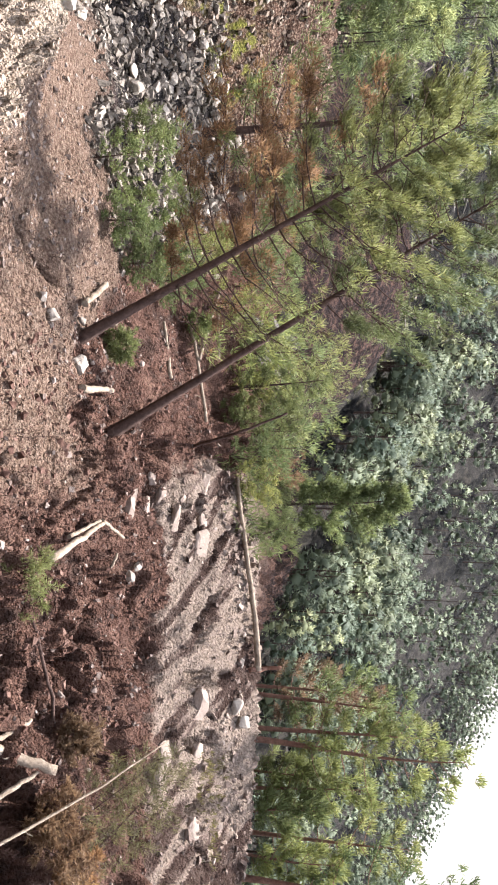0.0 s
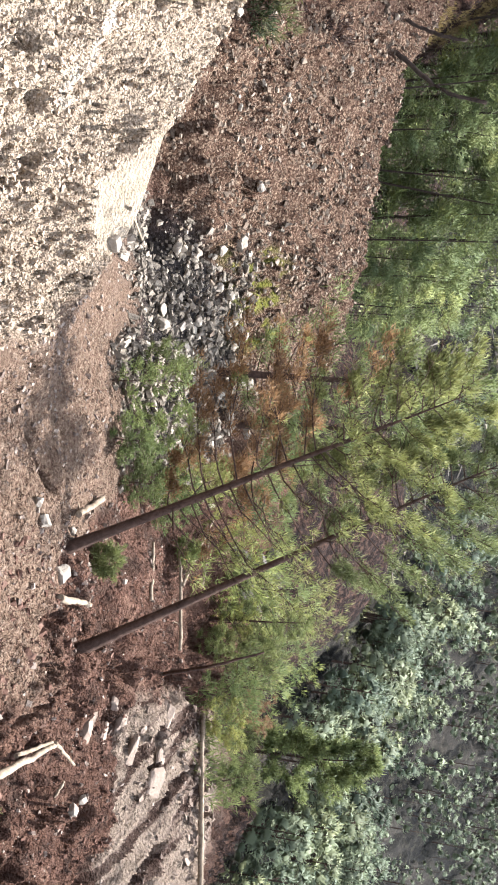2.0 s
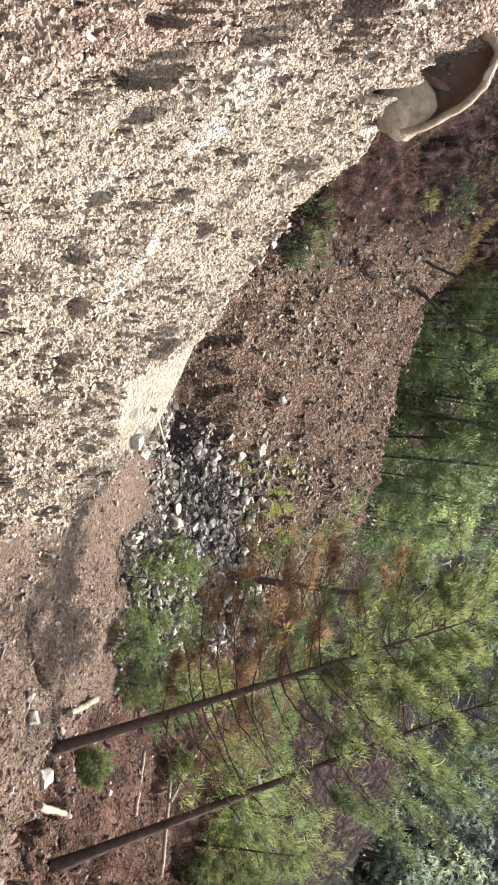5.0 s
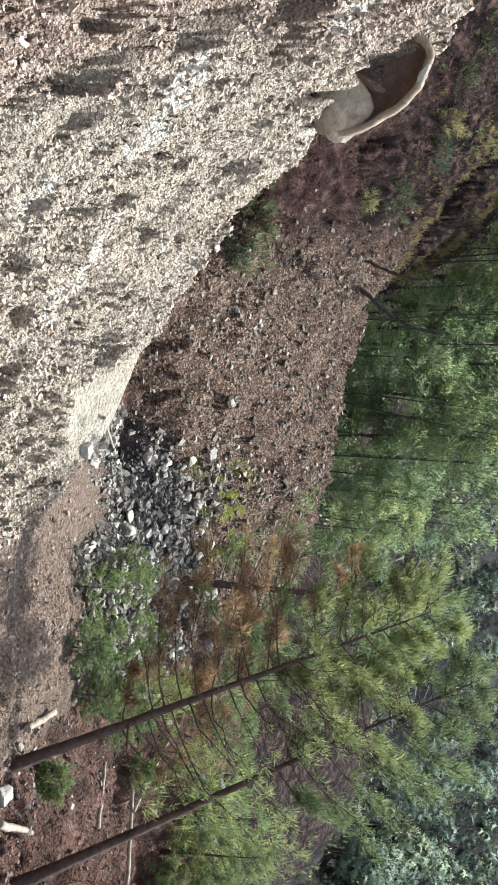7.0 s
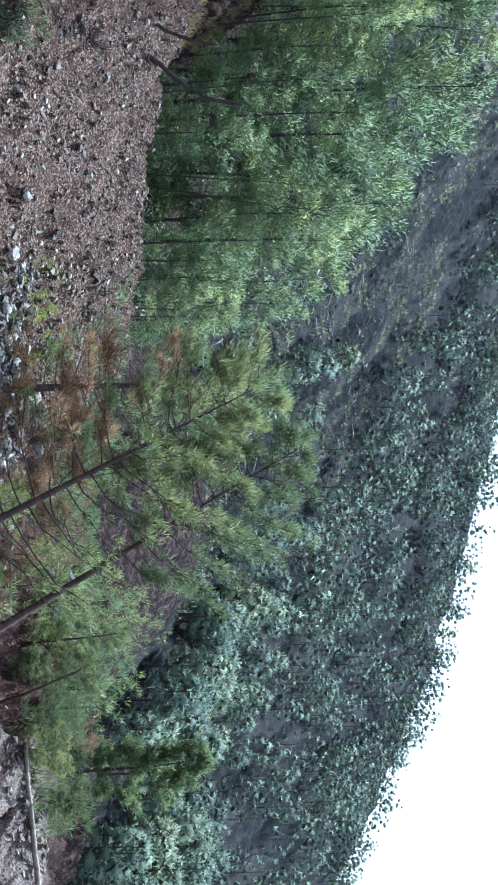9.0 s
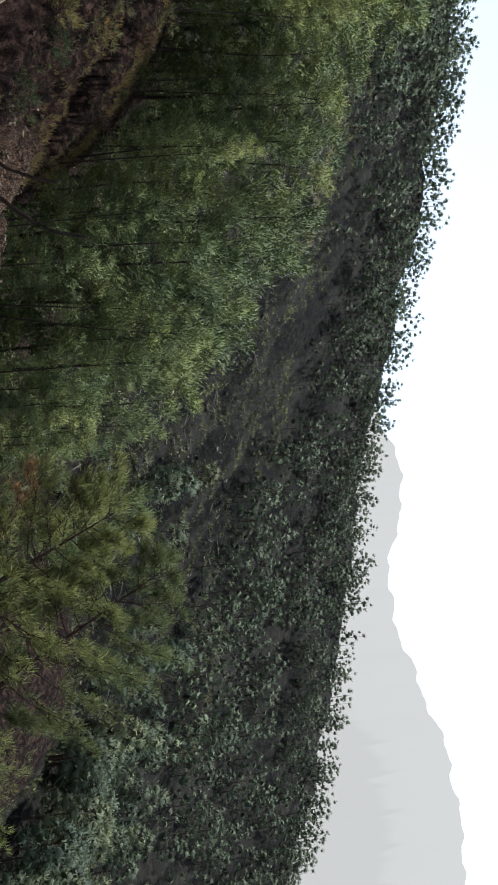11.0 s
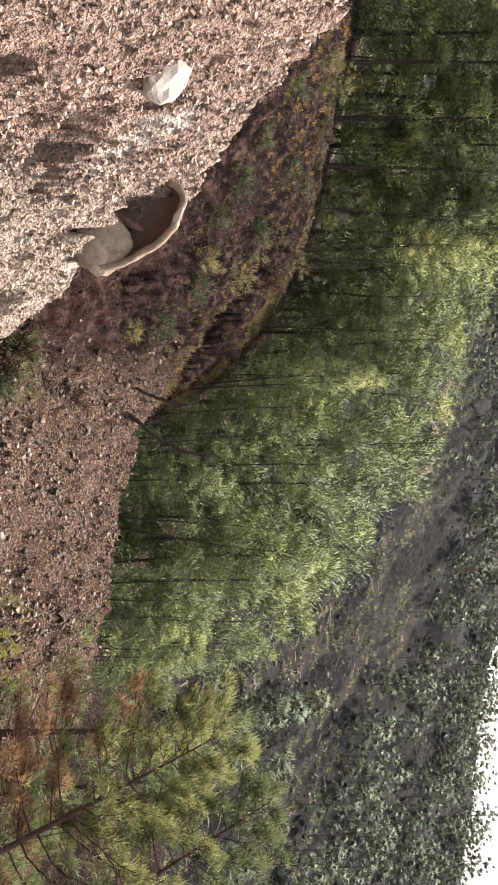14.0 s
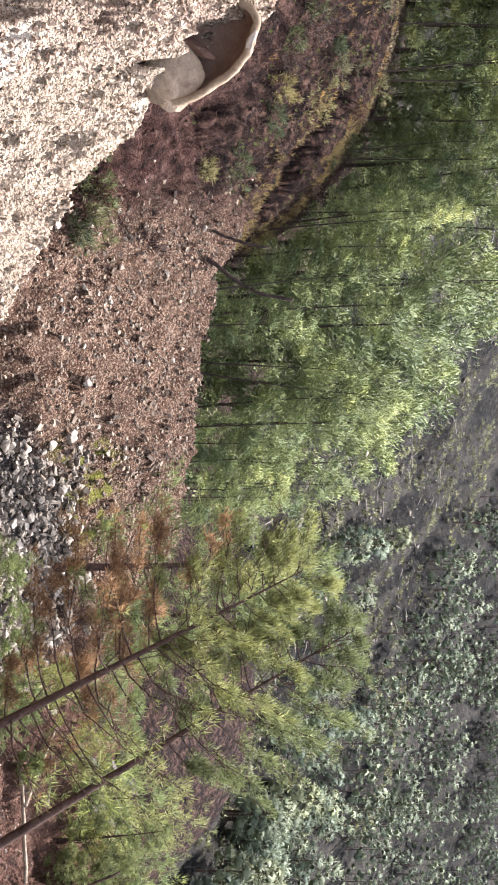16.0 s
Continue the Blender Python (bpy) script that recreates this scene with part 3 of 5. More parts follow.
def build_ground():
    az = np.concatenate([np.arange(-100, -78, 2.0), np.arange(-78, -70, 0.25), np.arange(-70, -20, 0.14), np.arange(-20, 0, 0.2), np.arange(0, 29, 0.11), np.arange(29, 40.01, 0.3), np.arange(44, 257, 4.0)])
    steps = (4, 8, 108, 24, 16, 22, 44, 36, 14, 16, 22, 26, 26, 10, 4, 4)[: NK - 1]
    u = np.concatenate([k + np.arange(n) / n for k, n in enumerate(steps)] + [[NK - 1.0]])
    kr, kz = knots(az)
    i = np.minimum(u.astype(int), NK - 2)
    r = kr[:, i] + (kr[:, i + 1] - kr[:, i]) * (u - i)
    x, y = r * np.sin(np.radians(az))[:, None], r * np.cos(np.radians(az))[:, None]
    z, kinds, _ = height(x.ravel(), y.ravel())
    n, m = r.shape
    idx = np.arange(n * m).reshape(n, m)
    nxt = np.roll(idx, -1, 0)
    f = np.stack([nxt[:, :-1], nxt[:, 1:], idx[:, 1:], idx[:, :-1]], -1).reshape(-1, 4)
    v = np.stack([x.ravel(), y.ravel(), z], 1)
    v = np.vstack([v, [[0, 0, -1.65]]])
    me = mesh_of("ground", v, f, M_GROUND, True)
    bm = bmesh.new()
    bm.from_mesh(me)
    bm.verts.ensure_lookup_table()
    for a in range(n):
        bm.faces.new((bm.verts[n * m], bm.verts[idx[a, 0]], bm.verts[nxt[a, 0]])).smooth = True
    bmesh.ops.recalc_face_normals(bm, faces=bm.faces[-n:])
    bm.to_mesh(me)
    bm.free()
    for name, val in kinds.items():
        at = me.attributes.new(name, "FLOAT", "POINT")
        at.data.foreach_set("value", np.append(val, 0).astype(np.float32))
    return tagged(new("ground", me), "bare brown landslide earth with gravel and rock", "ground", kind="structure")


ground = build_ground()


# ---- stones ----
ICO_V, ICO_F = None, None


def ico():
    global ICO_V, ICO_F
    if ICO_V is None:
        bm = bmesh.new()
        bmesh.ops.create_icosphere(bm, subdivisions=1, radius=1)
        ICO_V = np.array([v.co[:] for v in bm.verts])
        ICO_F = np.array([[v.index for v in f.verts] for f in bm.faces])
        bm.free()
    return ICO_V, ICO_F


BOX_V = np.array([[a, b, c] for a in (-0.62, 0.62) for b in (-0.62, 0.62) for c in (-0.62, 0.62)])
BOX_F = np.array([[0, 1, 3], [0, 3, 2], [4, 6, 7], [4, 7, 5], [0, 4, 5], [0, 5, 1], [2, 3, 7], [2, 7, 6], [0, 2, 6], [0, 6, 4], [1, 5, 7], [1, 7, 3]])


def stones(name, points, sizes, mat, seed, label, flat=0.65, sink=0.25, round_=False):
    """Many angular stones lying on the ground, as one mesh."""
    g = np.random.default_rng(seed)
    v0, f0 = ico() if round_ else (BOX_V, BOX_F)
    n = len(points)
    shape = np.stack([g.uniform(0.7, 1.5, n), g.uniform(0.6, 1.1, n), g.uniform(flat * 0.6, flat * 1.3, n)], 1) * sizes[:, None] / 2
    v = v0[None] * (1 + (g.uniform(-0.15, 0.15, (n, len(v0), 1)) if round_ else g.uniform(-0.62, 0.35, (n, len(v0), 3)))) * shape[:, None]
    a, b, c = g.uniform(0, 6.28, n), g.normal(0, 0.45, n), g.normal(0, 0.45, n)
    ca, sa, cb, sb, cc, sc = np.cos(a), np.sin(a), np.cos(b), np.sin(b), np.cos(c), np.sin(c)
    x, y, z = v[..., 0], v[..., 1], v[..., 2]
    y, z = y * cb[:, None] - z * sb[:, None], y * sb[:, None] + z * cb[:, None]
    x, z = x * cc[:, None] - z * sc[:, None], x * sc[:, None] + z * cc[:, None]
    x, y = x * ca[:, None] - y * sa[:, None], x * sa[:, None] + y * ca[:, None]
    v = np.stack([x, y, z], -1) + points[:, None]
    v[..., 2] += (shape[:, 2] * (1 - 2 * sink))[:, None]
    f = f0[None] + (np.arange(n) * len(v0))[:, None, None]
    return tagged(new(name, mesh_of(name, v.reshape(-1, 3), f.reshape(-1, 3), mat)), label, "stones", kind="stuff")


def scatter(seed, n, az0, az1, r0, r1, want):
    """Random places between two bearings and distances, kept where want(kinds, u) is high."""
    g = np.random.default_rng(seed)
    az, r = np.radians(g.uniform(az0, az1, n)), np.sqrt(g.uniform(r0 * r0, r1 * r1, n))
    x, y = r * np.sin(az), r * np.cos(az)
    z, k, u = height(x, y)
    keep = g.random(n) < want(k, u)
    return np.stack([x, y, z], 1)[keep]


def sizes(seed, n, lo, hi, power=3.0):
    return lo + (hi - lo) * np.random.default_rng(seed).random(n) ** power


# ---- shapes of wood ----
def tube(points, radii, sides=6):
    """A tapered tube along points."""
    pts = np.asarray(points, float)
    d = np.gradient(pts, axis=0)
    d /= np.linalg.norm(d, axis=1)[:, None] + 1e-9
    ref = np.where(np.abs(d[:, 2:3]) > 0.9, [[1.0, 0, 0]], [[0, 0, 1.0]])
    a = np.cross(d, ref)
    a /= np.linalg.norm(a, axis=1)[:, None]
    b = np.cross(d, a)
    th = np.linspace(0, 2 * math.pi, sides, endpoint=False)
    v = pts[:, None] + np.asarray(radii)[:, None, None] * (np.cos(th)[None, :, None] * a[:, None] + np.sin(th)[None, :, None] * b[:, None])
    n = len(pts)
    i, j = np.meshgrid(np.arange(n - 1), np.arange(sides), indexing="ij")
    f = np.stack([i * sides + j, i * sides + (j + 1) % sides, (i + 1) * sides + (j + 1) % sides, (i + 1) * sides + j], -1).reshape(-1, 4)
    return v.reshape(-1, 3), f


def joined(pieces):
    v, f, o = [], [], 0
    for a, b in pieces:
        v.append(a)
        f.append(b + o)
        o += len(a)
    return np.concatenate(v), np.concatenate(f)


p = scatter(1, 17000, -53, -21, 5.2, 11.0, lambda k, u: k["bank"] * (1 - k["lip"]) * (1 - k["pit"]))
stones("bank_pebbles", p, sizes(2, len(p), 0.016, 0.085, 3.2), M_BANKSTONE, 3, "lumps and pebbles set in the dry earth bank", 0.85, 0.42)
p = scatter(28, 13500, -70, -53, 5.2, 11.0, lambda k, u: k["bank"] * (1 - k["lip"]) * (1 - k["pit"]))
stones("bank_lumps", p, sizes(29, len(p), 0.018, 0.085, 2.6), M_RUDDY, 30, "reddish lumps and pebbles set in the earth bank", 0.85, 0.42)
p = scatter(4, 20000, -52, -14, 13, 28, lambda k, u: k["scree"] * 0.85)
stones("scree_stones", p, sizes(5, len(p), 0.03, 0.21, 4), M_BROWNSTONE, 6, "brown-grey stones scattered over the gravel slope", 0.7, 0.35)
p = scatter(7, 30000, -40, -10, 10, 22, lambda k, u: k["ash"])
stones("gully_rubble", p, sizes(8, len(p), 0.035, 0.24, 3.2), M_GREYSTONE, 9, "heap of grey angular rubble in the gully", 0.75, 0.3)
p = scatter(10, 14000, -30, 32, 6, 17, lambda k, u: (1 - k["bank"]) * (1 - k["ash"]) * 0.6 * (1 - 0.8 * k["trod"]))
stones("mud_stones", p, sizes(11, len(p), 0.012, 0.12, 5), M_GRAVEL, 12, "small stones in the brown mud", 0.7, 0.35)
p = scatter(22, 9000, -32, -3, 7, 13.5, lambda k, u: (1 - k["bank"]) * (1 - k["ash"]) * (0.1 + 0.6 * smooth(k["patchy"], -0.05, 0.2)))
stones("slope_gravel", p, sizes(23, len(p), 0.012, 0.10, 5.0), M_GRAVEL, 24, "pale gravel on the trodden slope", 0.6, 0.35)
p = scatter(13, 11000, -9, 33, 7, 16.5, lambda k, u: (1 - k["bank"]) * (1 - k["rock"]) * 0.6)
stones("mud_clods", p, sizes(14, len(p), 0.015, 0.13, 3), M_CLOD, 15, "broken clods of dark red-brown mud", 0.8, 0.45)
p = scatter(16, 5000, 0, 32, 13, 18.5, lambda k, u: k["rock"] * (0.12 + 0.7 * smooth(u, 6.35, 6.7)))
stones("ledge_chips", p, sizes(17, len(p), 0.03, 0.22, 4), M_SLATE, 18, "chips of pale layered rock on the cut bank", 0.45, 0.3)
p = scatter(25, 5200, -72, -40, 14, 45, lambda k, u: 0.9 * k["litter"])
stones("slope_clods", p, sizes(26, len(p), 0.03, 0.16, 4), M_SHADECLOD, 27, "clods and stones, darkened for the shade of the slope", 0.7, 0.35)
p = scatter(19, 6500, -75, -8, 28, 150, lambda k, u: 0.8 * (k["hill"] > 0.3))
stones("hill_debris", p, sizes(20, len(p), 0.15, 1.2, 3), M_GREYSTONE, 21, "grey stones and debris on the bare far hillside", 0.6, 0.35)


# ---- boulders and slabs ----
def rock_mesh(name, seed, mat, size, boxy=0.5, cuts=9, rough=0.06):
    """A weathered block: a ball pressed towards a box, cut by flat breaks and roughened."""
    g = np.random.default_rng(seed)
    bm = bmesh.new()
    bmesh.ops.create_icosphere(bm, subdivisions=3, radius=1)
    v = np.array([q.co[:] for q in bm.verts])
    f = np.array([[q.index for q in c.verts] for c in bm.faces])
    bm.free()
    v = np.sign(v) * np.abs(v) ** (1 - boxy * 0.6)
    for _ in range(cuts):
        n = g.normal(0, 1, 3)
        n /= np.linalg.norm(n)
        d = g.uniform(0.5, 0.92)
        v = v - np.maximum(v @ n - d, 0)[:, None] * n
    w = fbm(v[:, 0] * 2 + v[:, 2] * 1.7, v[:, 1] * 2 - v[:, 2] * 1.3, 1.1, 4, seed)
    v = v * (1 + rough * 2.2 * w[:, None]) * np.asarray(size) / 2
    return mesh_of(name, v, f, mat, False)


g = np.random.default_rng(31)
BOULDERS = [rock_mesh("boulder", 100 + i, M_GREYSTONE, (1.0, 0.8, 0.62), 0.5, 13, 0.07) for i in range(5)]
PALES = [rock_mesh("pale_boulder", 120 + i, M_PALE, (1.0, 0.75, 0.6), 0.4, 13, 0.07) for i in range(4)]


def drop(name, me, az, el, size, label, group, category="boulder", sink=0.2):
    q = sight(az, el, fine=True)
    ob = new(name, me)
    ob.matrix_basis = Matrix.Translation(q + Vector((0, 0, size * (0.3 - sink)))) @ pose(0, 0, 0, g.uniform(-25, 25), g.uniform(-25, 25), g.uniform(0, 360)) @ Matrix.Scale(size, 4)
    return tagged(ob, label, category, group)


for i in range(46):
    drop("boulder", BOULDERS[i % 5], g.uniform(-30, -15.5), g.uniform(-19, -12.6), g.uniform(0.16, 0.36), "grey angular boulder lying in the gully rubble", "boulders in the gully")
for i in range(26):
    drop("scree_boulder", BOULDERS[i % 5], g.uniform(-46, -22), g.uniform(-14, -6.5), g.uniform(0.12, 0.22), "grey stone half buried in the gravel slope", "stones of the gravel slope")
for az, el, sz in ((-26.7, -15.2, 0.42), (-26.2, -14.4, 0.4), (-25.4, -15.8, 0.33), (-19.6, -14.6, 0.5), (-18.2, -14.0, 0.42), (-17.0, -12.7, 0.55), (-19.0, -16.0, 0.36), (-29.4, -22.0, 0.28), (-28.6, -21.3, 0.25), (-33.3, -12.6, 0.4),
                   (-5.9, -23.6, 0.36), (-9.4, -25.2, 0.26), (-9.0, -23.4, 0.22), (-10.8, -25.8, 0.2), (9.0, -20.0, 0.24), (8.2, -19.6, 0.2), (16.9, -12.6, 0.42), (17.9, -12.0, 0.4), (14.2, -12.4, 0.24), (-22.5, -17.2, 0.36), (-24.0, -17.5, 0.3)):
    drop("pale_boulder", PALES[int(abs(az * 7)) % 4], az, el, sz, "pale angular boulder bleached by the sun", "pale boulders")

# grey outcrop behind the leaning pines
OUTCROP = [rock_mesh("outcrop_rock", 140 + i, M_DARKROCK, (1.0, 0.8, 0.62), 0.5, 13, 0.09) for i in range(4)]
for az, el, sz in ((-8.6, -12.4, 0.7), (-7.4, -12.0, 0.9), (-6.2, -11.8, 0.8), (-8.0, -11.0, 0.8), (-6.8, -10.6, 1.0), (-5.4, -10.8, 0.7), (-7.4, -9.8, 0.8), (-6.0, -9.7, 0.7), (-9.0, -10.2, 0.6), (-5.0, -12.0, 0.5)):
    drop("outcrop_rock", OUTCROP[int(abs(az * 5)) % 4], az, el, sz, "dark grey broken rock of the outcrop behind the pines", "rocks of the outcrop", "rock", 0.15)

# pale rock along the crest of the bank and in its face
q = sight(-62.8, -1.6, fine=True)
ob = new("white_boulder", rock_mesh("white_boulder", 51, M_WHITE, (0.66, 0.5, 0.3), 0.0, 2, 0.13))
ob.matrix_basis = Matrix.Translation(q - Vector((0, 0, 0.04))) @ pose(0, 0, 0, 25, 30, 30)
tagged(ob, "pale boulder stuck in the face of the bank", "boulder")


def hollow_boulder():
    """A broken boulder on the crest of the bank: a pale shell round a smooth clay hollow."""
    centre = Vector((10.2 * math.sin(radians(-54.0)), 10.2 * math.cos(radians(-54.0)), 10.2 * math.tan(radians(-4.1))))
    root = tagged(new("hollow_boulder"), "broken pale boulder with a smooth clay hollow on the bank", "boulder")
    away = Vector((math.sin(radians(-53.3)), math.cos(radians(-53.3)), 0.0))
    right = Vector((away.y, -away.x, 0))
    long_ = (right * -0.62 + Vector((0, 0, 0.78))).normalized()
    face = (-away * 0.86 + Vector((0, 0, 0.30)) - right * 0.36).normalized()
    face = (face - long_ * face.dot(long_)).normalized()
    wide = long_.cross(face)
    root.matrix_basis = Matrix(((*long_, 0), (*wide, 0), (*face, 0), (0, 0, 0, 1))).transposed()
    m = root.matrix_basis.copy()
    m.translation = centre
    root.matrix_basis = m
    n, k = 64, 14
    th = np.linspace(0, 2 * math.pi, n, endpoint=False)

    def bowl(rows, wob):
        v = []
        for a, b, z in rows:
            w = 1 + wob * fbm(np.cos(th) * 2 + a, np.sin(th) * 2 - z, 1.2, 3, 61) + 0.35 * wob * fbm(np.cos(th) * 9 + 3 * a, np.sin(th) * 9 - 5 * z, 1.0, 3, 62)
            squash = np.where(np.cos(th) < 0, 1.0, 0.92)
            v.append(np.stack([a * np.cos(th) * w * squash, b * np.sin(th) * w, np.full(n, z) + 0.05 * wob * np.sin(3 * th)], 1))
        v = np.concatenate(v)
        i, j = np.meshgrid(np.arange(len(rows) - 1), np.arange(n), indexing="ij")
        f = np.stack([i * n + j, i * n + (j + 1) % n, (i + 1) * n + (j + 1) % n, (i + 1) * n + j], -1).reshape(-1, 4)
        return v, f

    outer = [(0.74 * math.cos(t), 0.44 * math.cos(t), -0.42 * math.sin(t)) for t in np.linspace(1.5, 0.0, k)]
    lip = [(0.76, 0.45, 0.05), (0.74, 0.435, 0.09), (0.69, 0.395, 0.10), (0.655, 0.365, 0.07)]
    part("shell", mesh_of("shell", *bowl(outer + lip, 0.16), M_TAN, True), root, "pale shell with a bright rim")
    inner = [(0.655 * math.cos(t), 0.365 * math.cos(t), 0.07 - 0.36 * math.sin(t)) for t in np.linspace(0.0, 1.55, k)]
    part("hollow", mesh_of("hollow", *bowl(inner, 0.16), M_CLAY, True), root, "smooth red-brown clay hollow")
    ob = part("lower_face", rock_mesh("lower_face", 63, M_GRAINED, (0.62, 0.72, 0.20), 0.55, 3, 0.05), root, "smooth tan lower face")
    ob.matrix_basis = pose(-0.42, 0.03, 0.0, 0, 6, 12)
    ob = part("broken_wedge", rock_mesh("broken_wedge", 64, M_CLOD, (0.14, 0.58, 0.34), 0.3, 9, 0.2), root, "ragged dark wedge across the hollow")
    ob.matrix_basis = pose(-0.07, -0.10, -0.03, 0, 0, -22)
    ob = part("rim_block", rock_mesh("rim_block", 65, M_PALE, (0.30, 0.12, 0.14), 0.6, 6, 0.06), root, "pale notched block of the rim")
    ob.matrix_basis = pose(0.42, 0.30, 0.06, 0, 0, -28)
    return root


hollow_boulder()

# the layered ledge of the cut bank
g = np.random.default_rng(77)
SLABS = [rock_mesh("rock_slab", 200 + i, M_SLATE, (1.0, 1.0, 1.0), 0.8, 7, 0.09) for i in range(8)]
for i, (az, el) in enumerate(((2.2, -18.9), (3.4, -20.0), (4.6, -20.2), (3.0, -17.9), (4.4, -19.0), (5.0, -17.0), (3.6, -16.5), (2.6, -15.2), (5.4, -15.2), (6.6, -15.4), (17.2, -14.6), (20.2, -16.6), (21.8, -17.0), (20.6, -14.4), (24.6, -14.2), (26.0, -13.2))):
    q = sight(az, el, fine=True)
    away = Vector((math.sin(radians(az)), math.cos(radians(az)), 0))
    right = Vector((away.y, -away.x, 0))
    x = (right * 0.95 - Vector((0, 0, 1)) * g.uniform(0.0, 0.3) - away * 0.2 * g.random()).normalized()
    n = (-away * g.uniform(0.1, 0.9) + Vector((0, 0, 1)) + right * g.uniform(-0.4, 0.5))
    n = (n - x * n.dot(x)).normalized()
    m = Matrix(((*x, 0), (*n.cross(x), 0), (*n, 0), (0, 0, 0, 1))).transposed()
    m.translation = q - n * 0.07
    ob = new("rock_slab", SLABS[i % 8])
    ob.matrix_basis = m @ Matrix.Diagonal((g.uniform(0.2, 0.6), g.uniform(0.16, 0.42), g.uniform(0.14, 0.26), 1))
    tagged(ob, "slab of pale layered rock in the cut bank", "rock slab", "slabs of the ledge")


# ---- logs, poles and dead wood ----
def spar(name, pts, r0, r1, mat, label, category, stubs=0, seed=0, group=""):
    """A pole or log along points, with broken stubs."""
    g = np.random.default_rng(seed)
    pts = np.array([list(q) for q in pts], float)
    t = np.linspace(0, 1, len(pts))
    tt = np.linspace(0, 1, max(10, 4 * len(pts)))
    line = np.stack([np.interp(tt, t, pts[:, c]) for c in range(3)], 1) + g.normal(0, r0 * 0.18, (len(tt), 3))
    v, f = tube(line, (r0 + (r1 - r0) * tt) * g.uniform(0.93, 1.07, len(tt)), 9)
    root = tagged(new(name), label, category, group)
    o = Vector(line[0])
    root.matrix_basis = Matrix.Translation(o)
    me = mesh_of("shaft", v - line[0], f, mat, True)
    bm = bmesh.new()
    bm.from_mesh(me)
    bm.verts.ensure_lookup_table()
    n = 9
    bm.faces.new([bm.verts[i] for i in range(n)][::-1])
    bm.faces.new([bm.verts[len(v) - n + i] for i in range(n)])
    bm.to_mesh(me)
    bm.free()
    part("shaft", me, root)
    d = line[-1] - line[0]
    d /= np.linalg.norm(d)
    for i in range(stubs):
        c = line[int(g.uniform(0.1, 0.95) * (len(tt) - 1))]
        o2 = np.cross(d, g.normal(0, 1, 3))
        o2 = o2 / np.linalg.norm(o2) + d * 0.5
        ln = g.uniform(2.5, 6) * r0
        part("stub", mesh_of("stub", *tube(np.stack([c, c + o2 * ln * 0.5, c + o2 * ln + g.normal(0, 0.1 * ln, 3)]) - line[0], [r0 * 0.3, r0 * 0.24, r0 * 0.08], 5), mat, True), root)
    return root


def lying(*dirs, up=0.05):
    return [sight(a, e, fine=True) + Vector((0, 0, up)) for a, e in dirs]


spar("crest_pole", lying((1.9, -13.5), (4.0, -13.2), (7.7, -12.6), (11.4, -11.9), (14.7, -11.5), up=0.10), 0.04, 0.06, M_DRY, "long pale barkless pole lying along the crest", "pole", 3, 1)
spar("dead_pole", lying((-1.9, -15.8), (-6.2, -16.4), (-8.6, -16.8), up=0.16), 0.035, 0.03, M_DRY, "bleached dead pole lying in the brush", "pole", 2, 2, "dead poles")
spar("dead_pole", lying((-6.2, -16.4), (-11.4, -14.6), up=0.2), 0.035, 0.02, M_DRY, "bleached dead pole lying in the brush", "pole", 1, 3, "dead poles")
spar("dead_pole", lying((-4.9, -18.0), (-8.8, -18.3), up=0.1), 0.035, 0.03, M_DRY, "bleached dead pole lying in the brush", "pole", 1, 4, "dead poles")
spar("dead_pole", lying((-6.2, -14.8), (-9.8, -14.7), up=0.12), 0.03, 0.03, M_DRY, "bleached dead pole lying in the brush", "pole", 1, 5, "dead poles")
spar("broken_log", lying((8.0, -25.5), (5.4, -22.2), up=0.06), 0.05, 0.03, M_DRY, "split pale log lying on the mud", "log", 1, 6, "broken logs")
spar("broken_log", lying((6.4, -24.4), (5.2, -22.4), up=0.08), 0.03, 0.025, M_DRY, "split pale log lying on the mud", "log", 0, 7, "broken logs")
spar("broken_log", lying((5.2, -22.3), (6.3, -20.9), up=0.08), 0.03, 0.02, M_DRY, "split pale log lying on the mud", "log", 0, 8, "broken logs")
spar("broken_log", lying((9.0, -21.9), (7.4, -21.1), up=0.06), 0.03, 0.02, M_DRY, "split pale log lying on the mud", "log", 0, 9, "broken logs")
spar("broken_log", lying((-4.2, -23.6), (-4.1, -21.9), up=0.06), 0.055, 0.035, M_DRY, "short pale log end on the mud", "log", 0, 10, "broken logs")
spar("broken_log", lying((-10.2, -23.5), (-11.4, -21.9), up=0.08), 0.05, 0.05, M_DRY, "pale log beside the foot of the leaning pine", "log", 1, 11, "broken logs")
spar("bank_stick", [sight(-31.8, -21.4) + Vector((0, 0, 0.1)), sight(-29.6, -20.4, 11) + Vector((0, 0, 0.12))], 0.022, 0.016, M_DRY, "thin stick poking out of the bank", "stick", 0, 12)


def at(az, el, r):
    return Vector((r * math.sin(radians(az)), r * math.cos(radians(az)), r * math.tan(radians(el))))


